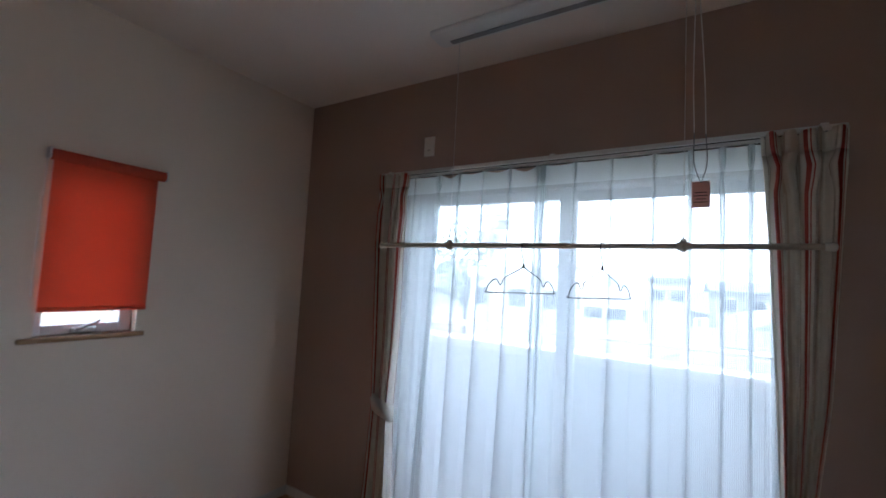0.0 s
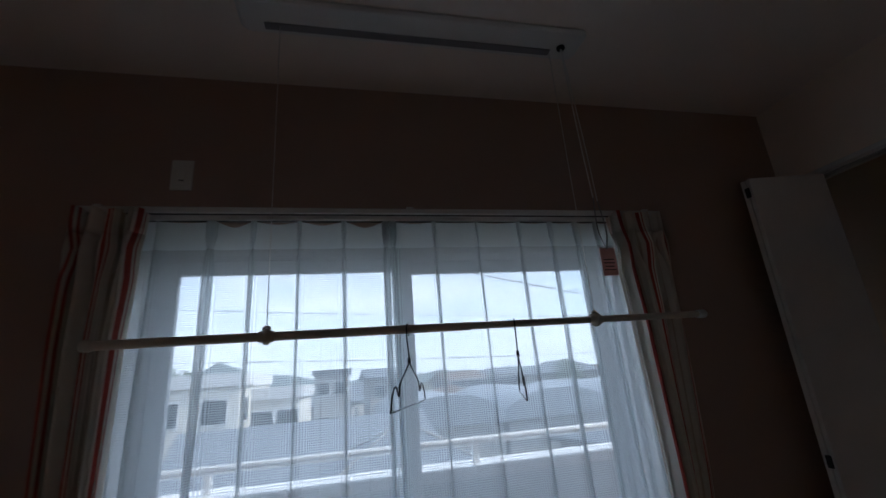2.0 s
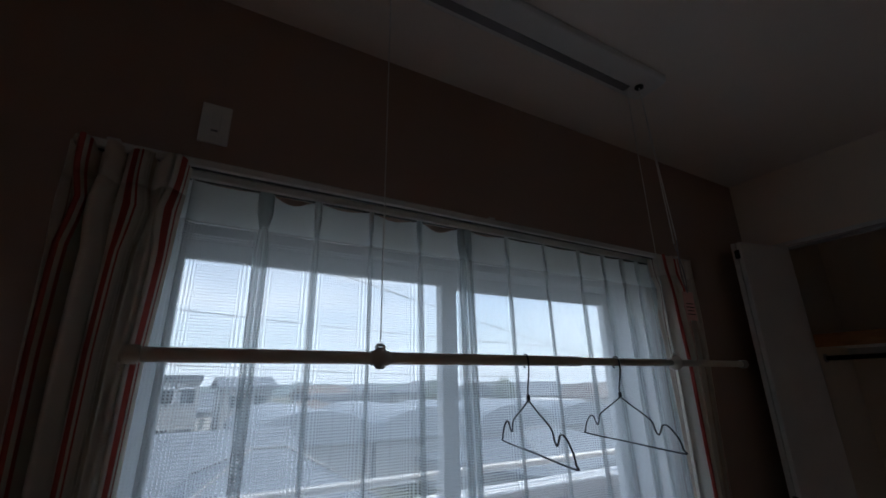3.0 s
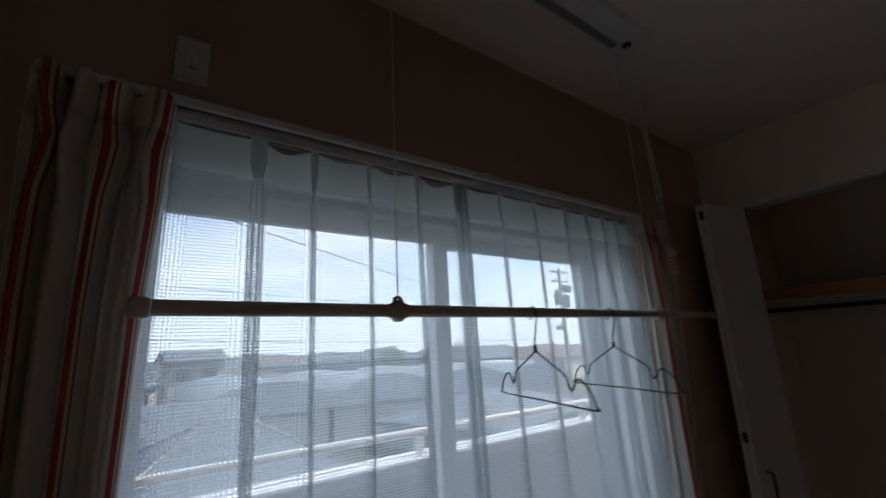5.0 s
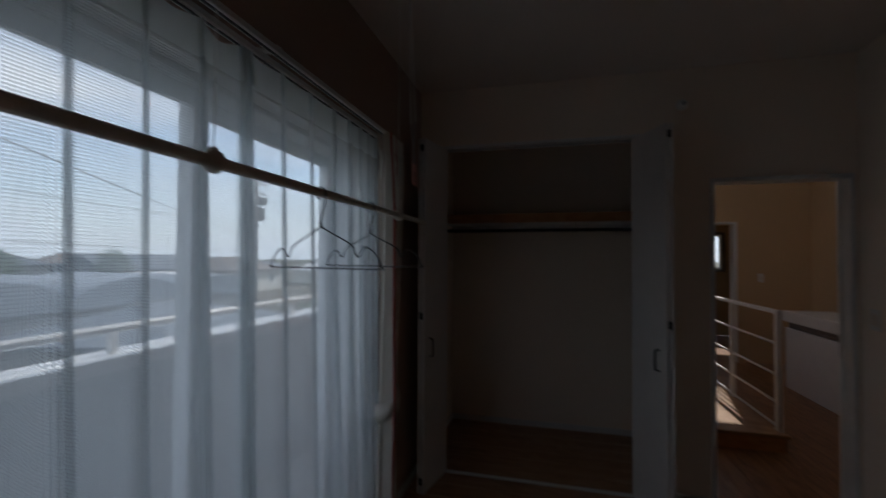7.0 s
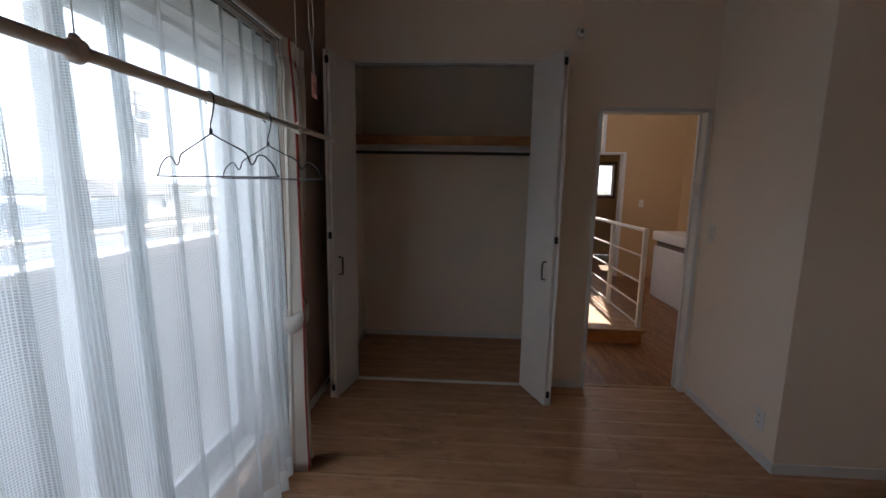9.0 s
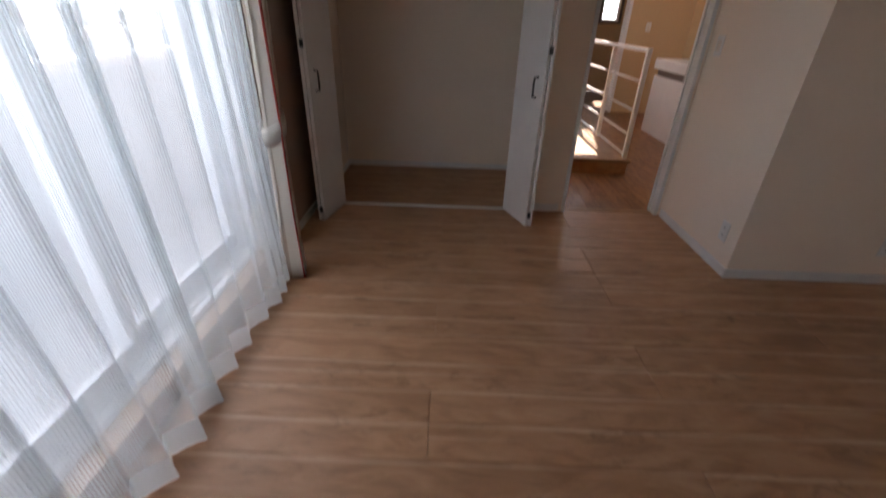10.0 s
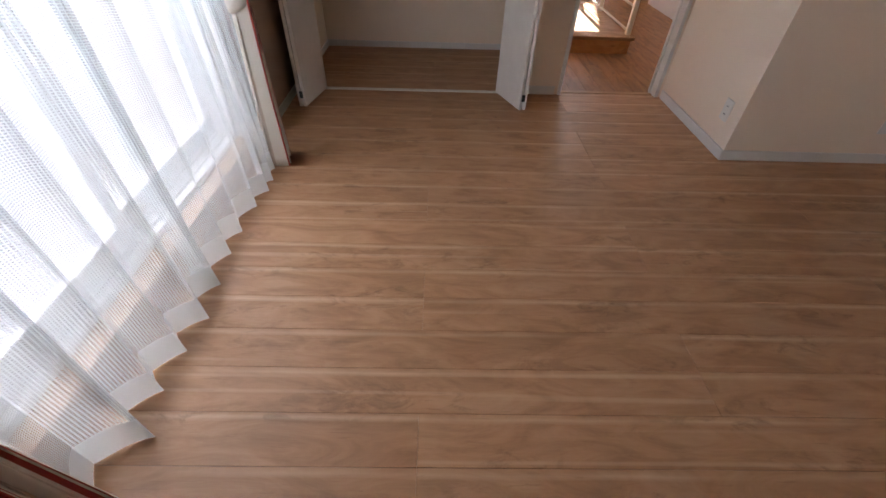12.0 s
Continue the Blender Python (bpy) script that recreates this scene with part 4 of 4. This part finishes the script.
structure("ceiling_hall", [((XR + 0.1, -4.6, HH), (HX1 + 0.12, 0.0, HH + 0.1)), ((HX1 + 0.12, -4.6, FH), (8.12, -2.85, FH + 0.1))], M_CEIL, "white papered hall ceiling", "ceiling")


def small_fixed_window(name, x, y0, y1, z0, z1, dark):
    w = tagged(new(name), "unseen hall window added to let sun onto the landing" if not dark else "small dark-framed window in the far room", "window", kind="structure")
    bm = bmesh.new()
    f = 0.035
    for lo, hi in (((x + 0.03, y0, z0), (x + 0.09, y0 + f, z1)), ((x + 0.03, y1 - f, z0), (x + 0.09, y1, z1)),
                   ((x + 0.03, y0 + f, z1 - f), (x + 0.09, y1 - f, z1)), ((x + 0.03, y0 + f, z0), (x + 0.09, y1 - f, z0 + f))):
        add_box(bm, lo, hi, 0.003)
    part("window_frame", bm, M_FRAME, w)
    p = part("pane", box((x + 0.055, y0 + f, z0 + f), (x + 0.060, y1 - f, z1 - f)), M_GLASS, w)
    p.visible_shadow = False
    c = 0.05
    bm = bmesh.new()
    for lo, hi in (((x - 0.012, y0 - c, z0 - c), (x - 0.001, y0, z1 + c)), ((x - 0.012, y1, z0 - c), (x - 0.001, y1 + c, z1 + c)),
                   ((x - 0.012, y0, z1), (x - 0.001, y1, z1 + c)), ((x - 0.012, y0, z0 - c), (x - 0.001, y1, z0))):
        add_box(bm, lo, hi)
    part("casing", bm, M_ROOFR if dark else M_TRIM, w)


# window_3 stays out of sight; added and sized to throw sun onto the landing
small_fixed_window("window_3", HX1, -3.18, -2.4, 2.1, 3.42, False)
small_fixed_window("window_4", 8.0, -4.22, -3.87, 1.31, 2.0, True)


def hall_door_casing():
    f = tagged(new("door_2"), "white cased doorway at the end of the hall", "doorway", kind="structure")
    for y in (-3.58, -2.90):
        part("jamb", box((HX1 - 0.015, y, 0), (HX1 + 0.135, y + 0.05, 2.03), 0.003), M_TRIM, f)
    part("head", box((HX1 - 0.015, -3.58, 2.03), (HX1 + 0.135, -2.85, 2.06), 0.003), M_TRIM, f)


hall_door_casing()


def platform():
    p = thing("raised_landing", "pale wooden landing one step above the hall floor", "landing", at=(2.36, -2.2, 0))
    inv = Matrix.Translation((-2.36, 2.2, 0))
    x0, x1, y0, y1 = 2.36, 5.1, -2.71, -1.75

    def add(name, bm, mat, label=""):
        bm.transform(inv)
        return part(name, bm, mat, p, label)

    add("riser", box((x0 + 0.02, y0 + 0.02, 0), (x1, y1, 0.118)), M_SHELF, "light wooden riser")
    add("top", box((x0 + 0.02, y0 + 0.02, 0.118), (x1, y1, 0.142)), M_SILL)
    add("nosing", box((x0 - 0.01, y0, 0.116), (x0 + 0.02, y1, 0.146), 0.006, 2), M_SILL, "rounded wooden nosing")


platform()


def railing():
    r = thing("stair_railing", "white metal railing with horizontal bars", "railing", at=(2.45, -2.675, 0.142))
    inv = Matrix.Translation((-2.45, 2.675, -0.142))

    def add(name, bm, label="", smooth=False):
        bm.transform(inv)
        return part(name, bm, M_TRIM, r, label, smooth)

    x0, x1, y = 2.45, 5.05, -2.675
    for x in (x0, x0 + 0.87, x0 + 1.74, x1):
        add("post", box((x - 0.02, y - 0.02, 0.142), (x + 0.02, y + 0.02, 1.10), 0.003))
    for z in (0.17, 0.36, 0.58, 0.83):
        add("bar", tube([(x0, y, z), (x1, y, z)], 0.011, 8), smooth=True)
    add("handrail", box((x0 - 0.02, y - 0.022, 1.07), (x1 + 0.02, y + 0.022, 1.10), 0.004))


railing()


def low_cabinet():
    c = thing("low_cabinet", "white low cabinet, shade of a recess painted under its top", "cabinet", at=(4.2, -3.8, 0))
    inv = Matrix.Translation((-4.2, 3.8, 0))

    def add(name, bm, mat, label=""):
        bm.transform(inv)
        return part(name, bm, mat, c, label)

    add("body", box((2.9, -4.1, 0), (4.40, -3.62, 0.70), 0.003), M_DOORW)
    # solid dark block: the shade of the open gap is put in its colour
    add("recess", box((2.92, -4.08, 0.70), (4.38, -3.65, 0.78)), M_ROOFR, "dark strip for the recess's shade")
    add("top", box((2.88, -4.12, 0.78), (4.42, -3.60, 0.90), 0.004), M_DOORW)


low_cabinet()


# ---- small fixture above the doorway ----
def wall_fixture():
    d = thing("wall_bracket", "small white round wall fixture above the doorway", "fixture", at=(XR - 0.0005, -1.71, 2.47))
    bm = tube([(0, 0, 0), (-0.012, 0, 0), (-0.03, 0, 0), (-0.036, 0, 0)], [0.034, 0.034, 0.026, 0.008], 20)
    part("base", bm, M_PLASTIC, d, smooth=False)
    part("cap", tube([(-0.034, 0, 0), (-0.048, 0, 0)], [0.012, 0.010], 12), M_GREYP, d)


wall_fixture()


# ---- outside ----
GZ = -3.0
g = box((-900, -900, GZ - 0.3), (900, 900, GZ))
tagged(part("ground", g, M_GROUND), "hazy suburban ground far below the balcony", "ground", kind="structure")


def house(x, y, w, d, eave, ridge, wall_mat, roof_mat_, rz=0, style="gable", rows=2, cols=3):
    h = thing("house", "pale rendered house with a low tiled roof" if wall_mat is M_HOUSEW else "grey rendered house with a dark roof", "house", "neighbouring houses", (x, y, GZ))
    h.rotation_euler = (0, 0, radians(rz))
    e, r = eave - GZ, ridge - GZ
    part("wall", box((-w / 2, -d / 2, 0), (w / 2, d / 2, e)), wall_mat, h)
    bm = bmesh.new()
    o, t = 0.45, 0.16
    inset = 0 if style == "gable" else min(w, d) * 0.5
    if style == "flat":
        add_box(bm, (-w / 2 - 0.15, -d / 2 - 0.15, e), (w / 2 + 0.15, d / 2 + 0.15, r))
    else:
        base = [(-w / 2 - o, -d / 2 - o), (w / 2 + o, -d / 2 - o), (w / 2 + o, d / 2 + o), (-w / 2 - o, d / 2 + o)]
        lo = [bm.verts.new((a, b, e - 0.02)) for a, b in base]
        hi = [bm.verts.new((a, b, e + t)) for a, b in base]
        rg = [bm.verts.new((-w / 2 - o + inset, 0, r)), bm.verts.new((w / 2 + o - inset, 0, r))]
        bm.faces.new(lo[::-1])
        for i in range(4):
            bm.faces.new((lo[i], lo[(i + 1) % 4], hi[(i + 1) % 4], hi[i]))
        bm.faces.new((hi[0], hi[1], rg[1], rg[0]))
        bm.faces.new((hi[2], hi[3], rg[0], rg[1]))
        bm.faces.new((hi[1], hi[2], rg[1]))
        bm.faces.new((hi[3], hi[0], rg[0]))
    part("roof", bm, roof_mat_, h)
    if style == "hip":
        part("ridge_cap", tube([(-w / 2 - o + inset, 0, r + 0.03), (w / 2 + o - inset, 0, r + 0.03)], 0.04, 6), M_POLE, h, "grey ridge cap")
        for sx in (-1, 1):
            for sy in (-1, 1):
                part("hip_cap", tube([(sx * (w / 2 + o - inset), 0, r + 0.03), (sx * (w / 2 + o), sy * (d / 2 + o), e + t + 0.03)], 0.03, 6), M_POLE, h)
    for k in range(rows):
        z = e - 1.0 - 2.6 * k
        if z < 0.6:
            break
        for j in range(cols):
            cx = -w / 2 + w * (j + 0.5) / cols
            wn_ = part("window", box((cx - 0.55, -d / 2 - 0.05, z - 0.55), (cx + 0.55, -d / 2 + 0.02, z + 0.55)), M_FRAME, h)
            part("pane", box((cx - 0.48, -d / 2 - 0.062, z - 0.48), (cx + 0.48, -d / 2 - 0.052, z + 0.48)), M_DARKGL, wn_)
            if w > 5:
                cy = -d / 2 + d * (j + 0.5) / cols
                w2 = part("window", box((w / 2 - 0.02, cy - 0.45, z - 0.55), (w / 2 + 0.05, cy + 0.45, z + 0.55)), M_FRAME, h)
                part("pane", box((w / 2 + 0.052, cy - 0.38, z - 0.48), (w / 2 + 0.062, cy + 0.38, z + 0.48)), M_DARKGL, w2)
    return h


# apartment block, its wing, and near houses
house(-8.2, 22.5, 5.6, 7, 1.7, 2.25, M_HOUSEW, M_STUCCO, 0, "flat", 2, 3)
house(-4.3, 24.5, 2.3, 6, 0.95, 1.5, M_HOUSEW, M_STUCCO, 0, "flat", 2, 2)
house(-2.2, 16.5, 8.0, 7, -1.6, 0.2, M_HOUSEG, M_ROOFG, 8, "gable", 1, 3)
house(0.89, 12.58, 4.3, 4.3, -1.35, -0.03, M_HOUSEG, M_ROOFG, 0, "hip", 1, 3)
house(-6.6, 14.0, 5.0, 5, -1.6, -1.1, M_HOUSEW, M_STUCCO, 0, "flat", 1, 2)
house(14.5, 17.0, 9.0, 7, -1.9, -0.6, M_HOUSEG, M_ROOFG, 15, "hip", 1, 3)


def barrel_shed(x, y, w, length, eave, top):
    s = thing("barrel_roof_shed", "grey shed with a rounded sheet metal roof", "shed", "barrel roof sheds", (x, y, GZ))
    e, t = eave - GZ, top - GZ
    part("wall", box((-w / 2, -length / 2, 0), (w / 2, length / 2, e)), M_HOUSEG, s)
    bm = bmesh.new()
    n = 16
    ends = []
    for yy in (-length / 2 - 0.3, length / 2 + 0.3):
        arc = [bm.verts.new((-(w / 2 + 0.2) * math.cos(math.pi * i / n), yy, e + (t - e) * math.sin(math.pi * i / n))) for i in range(n + 1)]
        ends.append(arc)
    for i in range(n):
        bm.faces.new((ends[0][i], ends[0][i + 1], ends[1][i + 1], ends[1][i]))
    bm.faces.new(ends[0][::-1])
    bm.faces.new(ends[1])
    bm.faces.new((ends[0][0], ends[1][0], ends[1][-1], ends[0][-1]))
    part("roof", bm, M_BARREL, s)


for i in range(4):
    barrel_shed(4.2 + 6.3 * i, 28.5, 6.0, 14, -1.1, 0.45 - 0.05 * i)
rng = random.Random(4)
for i in range(34):
    ang = radians(rng.uniform(-58, 62))
    dist = rng.uniform(45, 120)
    top = rng.uniform(-0.6, 1.6) + (0.01 * dist if rng.random() < 0.3 else 0)
    house(dist * math.sin(ang), dist * math.cos(ang), rng.uniform(7, 14), rng.uniform(6, 10), top - 1.4, top + 0.4,
          rng.choice((M_HOUSEW, M_HOUSEG)), rng.choice((M_ROOFG, M_ROOFR, M_STUCCO)), rng.uniform(-25, 25), rng.choice(("gable", "hip", "flat")), 1, 2)


def utility_pole(x, y, top):
    p = thing("utility_pole", "concrete utility pole with crossarms and transformer", "utility pole", "utility poles", (x, y, GZ))
    h = top - GZ
    part("pole", tube([(0, 0, 0), (0, 0, h)], [0.18, 0.11], 12), M_POLE, p, smooth=True)
    for z, w in ((h - 0.3, 1.0), (h - 1.0, 0.9), (h - 1.7, 0.6)):
        part("crossarm", box((-w, -0.05, z - 0.05), (w, 0.05, z + 0.05)), M_POLE, p)
        for sx in (-0.9, -0.4, 0.4, 0.9):
            part("insulator", tube([(sx * w, 0, z + 0.05), (sx * w, 0, z + 0.18)], [0.05, 0.03], 8), M_STUCCO, p)
    for sx, z in ((0.42, h - 2.9), (-0.40, h - 2.7)):
        tr = part("transformer", tube([(sx, 0, z), (sx, 0, z + 0.08), (sx, 0, z + 0.85), (sx, 0, z + 0.93)], [0.24, 0.29, 0.29, 0.20], 14), M_GREYP, p, "dark grey transformer drum")
        part("bushing", tube([(sx, 0, z + 0.93), (sx, 0, z + 1.15)], [0.05, 0.03], 8), M_STUCCO, tr)
    for z, w in ((h - 3.3, 0.8), (h - 4.1, 0.55)):
        part("bracket_arm", box((-w, -0.06, z - 0.06), (w * 0.4, 0.06, z + 0.06)), M_POLE, p)
    part("splice_box", box((-0.75, -0.16, h - 4.5), (-0.15, 0.16, h - 4.2), 0.03), M_GREYP, p, "dark cable splice box")
    part("switch_gear", box((0.35, -0.22, h - 1.75), (0.95, 0.22, h - 1.25), 0.04), M_GREYP, p, "dark grey line switch")
    return Vector((x, y, top))


POLES = [utility_pole(-9.8, 19.0, 6.1), utility_pole(23.7, 19.0, 7.0)]


def cable(a, b, sag):
    c = Vector(a).lerp(Vector(b), 0.5) - Vector((0, 0, sag))
    ob = part("power_cable", tube(smooth_line([a, Vector(a).lerp(c, 0.55) - Vector((0, 0, sag * 0.2)), c, Vector(b).lerp(c, 0.55) - Vector((0, 0, sag * 0.2)), b], 6), 0.018, 5), M_GREYP)
    tagged(ob, "thin dark overhead power cable between poles", "cable", "power cables")


house(2.6, 42.0, 3.8, 5, 1.5, 2.5, M_HOUSEG, M_ROOFG, 5, "gable", 1, 2)
house(-2.2, 37.0, 2.7, 5, 2.1, 2.5, M_HOUSEG, M_ROOFG, 0, "flat", 2, 2)
left, right = POLES
for za, zb in ((5.2, 3.6), (2.9, 1.9)):
    cable((left.x, left.y, za), (right.x, right.y, zb), 0.25)
cable((-8.0, 3.8, 4.85), (right.x, right.y, 2.7), 0.15)
for z in (6.5, 5.8):
    cable((right.x, right.y, z), (70, 30, z), 0.6)
    cable((left.x, left.y, z - 0.8), (-60, 16, z - 0.8), 0.6)


def hill(cx, y, width, height):
    """A wooded ridge far behind the houses."""
    bm = bmesh.new()
    n, m = 60, 8
    rows = []
    for j in range(m + 1):
        row = []
        for i in range(n + 1):
            u, v = i / n, j / m
            h = math.sin(math.pi * u) ** 0.7 * math.sin(math.pi * min(1, v * 1.0)) ** 0.8
            h *= 0.75 + 0.5 * noise.noise(Vector((u * 7, v * 3, cx))) + 0.15 * noise.noise(Vector((u * 40, v * 12, 2)))
            row.append(bm.verts.new((cx + (u - 0.5) * width, y + v * 60, GZ + max(0, h) * (height - GZ))))
        rows.append(row)
    for a, b in zip(rows, rows[1:]):
        for i in range(n):
            bm.faces.new((a[i], a[i + 1], b[i + 1], b[i]))
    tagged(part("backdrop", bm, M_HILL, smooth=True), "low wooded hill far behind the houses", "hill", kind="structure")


hill(-62, 120, 130, 11)
hill(60, 220, 260, 5)


def tree(x, y, h, seed):
    rg = random.Random(seed)
    t = thing("tree", "leafy dark green garden tree", "tree", "garden trees", (x, y, GZ))
    bm = tube([(0, 0, 0), (0.1, 0, h * 0.35), (0.0, 0.1, h * 0.75)], [0.16, 0.11, 0.04], 8)
    for i in range(5):
        a = rg.uniform(0, 6.28)
        add_tube(bm, [(0.05, 0, h * (0.35 + 0.06 * i)), (math.cos(a) * h * 0.22, math.sin(a) * h * 0.22, h * (0.55 + 0.06 * i))], [0.05, 0.02], 6)
    part("trunk", bm, M_BARK, t)
    co, fa = [], []
    for i in range(900):
        d = Vector((rg.gauss(0, 1), rg.gauss(0, 1), rg.gauss(0, 1))).normalized()
        rr = h * (0.16 + 0.16 * rg.random() + 0.06 * noise.noise(d * 2.5))
        p = Vector((0, 0, h * 0.72)) + Vector((d.x, d.y, d.z * 1.1)) * rr
        u = Vector((rg.gauss(0, 1), rg.gauss(0, 1), rg.gauss(0, 1))).normalized() * 0.14
        v = u.orthogonal().normalized() * 0.09
        k = len(co)
        co += [p - u, p + v, p + u, p - v]
        fa.append((k, k + 1, k + 2, k + 3))
    me = bpy.data.meshes.new("crown")
    me.from_pydata([tuple(c) for c in co], [], fa)
    me.materials.append(M_LEAF)
    new("crown", me).parent = t


for i, (x, y, h) in enumerate(((-12.5, 21, 7.5), (-10.5, 27, 5.5), (20, 38, 4.8), (30, 40, 5.0))):
    tree(x, y, h, i)


# ---- floor boards ----
BW, BL = 0.1515, 1.818


def board_mesh(name, w, length, t, material, along=1):
    bm = bmesh.new()
    c = 0.0006
    g2 = 0.0005
    hw, hl = w / 2 - g2, length / 2 - g2
    lo = [(-hw, -hl), (hw, -hl), (hw, hl), (-hw, hl)]
    if along == 0:
        lo = [(b, -a) for a, b in lo]
    rows = []
    for k, z in ((0, -t), (0, -c), (c, 0)):
        rows.append([bm.verts.new((x - math.copysign(k, x), y - math.copysign(k, y), z)) for x, y in lo])
    for a, b in zip(rows, rows[1:]):
        for i in range(4):
            bm.faces.new((a[i], a[(i + 1) % 4], b[(i + 1) % 4], b[i]))
    bm.faces.new(rows[-1])
    return mesh_from(name, bm, material)


def lay_boards(parent, x0, x1, y0, y1, first_x, joint_y):
    cache = {}
    i0 = math.floor((x0 - first_x) / BW)
    i = i0
    while first_x + i * BW < x1 - 1e-4:
        a, b = max(x0, first_x + i * BW), min(x1, first_x + (i + 1) * BW)
        i += 1
        if b - a < 0.01:
            continue
        j = joint_y + (0.0 if (i - 1) % 4 in (2, 3) else 0.909)
        y = j - BL * math.ceil((j - y0) / BL)
        while y < y1 - 1e-4:
            c, d = max(y0, y), min(y1, y + BL)
            y += BL
            if d - c < 0.01:
                continue
            key = (round(b - a, 4), round(d - c, 4))
            if key not in cache:
                cache[key] = board_mesh("plank", *key, 0.012, M_FLOOR)
            ob = new("plank", cache[key])
            ob.location = ((a + b) / 2, (c + d) / 2, 0)
            ob.parent = parent


lay_boards(floor, XL, XS, YB, YN, -1.006, -0.958)
lay_boards(floor, XS, XR + 0.05, YS, YN, XS, -0.958)
lay_boards(floor, XR + 0.05, CX1, CSY1, CSY0, XR + 0.05, -0.958)
hb = {}
for i in range(30):
    y1 = -0.9 - i * 0.12
    if y1 < -4.4:
        break
    for k in range(3):
        a = max(HX0 - 0.05 if -2.595 < y1 - 0.06 < DY0 else HX0, HX0 - 0.06 - 0.6 * (i % 3) + 1.818 * k)
        b = min(HX1, HX0 - 0.06 - 0.6 * (i % 3) + 1.818 * (k + 1))
        if b - a < 0.02:
            continue
        if y1 > -1.72:
            a = max(a, 2.51)
            if b - a < 0.02:
                continue
        key = (0.12, round(b - a, 4))
        if key not in hb:
            hb[key] = board_mesh("plank", *key, 0.012, M_HALLFLOOR, 0)
        ob = new("plank", hb[key])
        ob.location = ((a + b) / 2, y1 - 0.06, 0)
        ob.parent = hall_floor
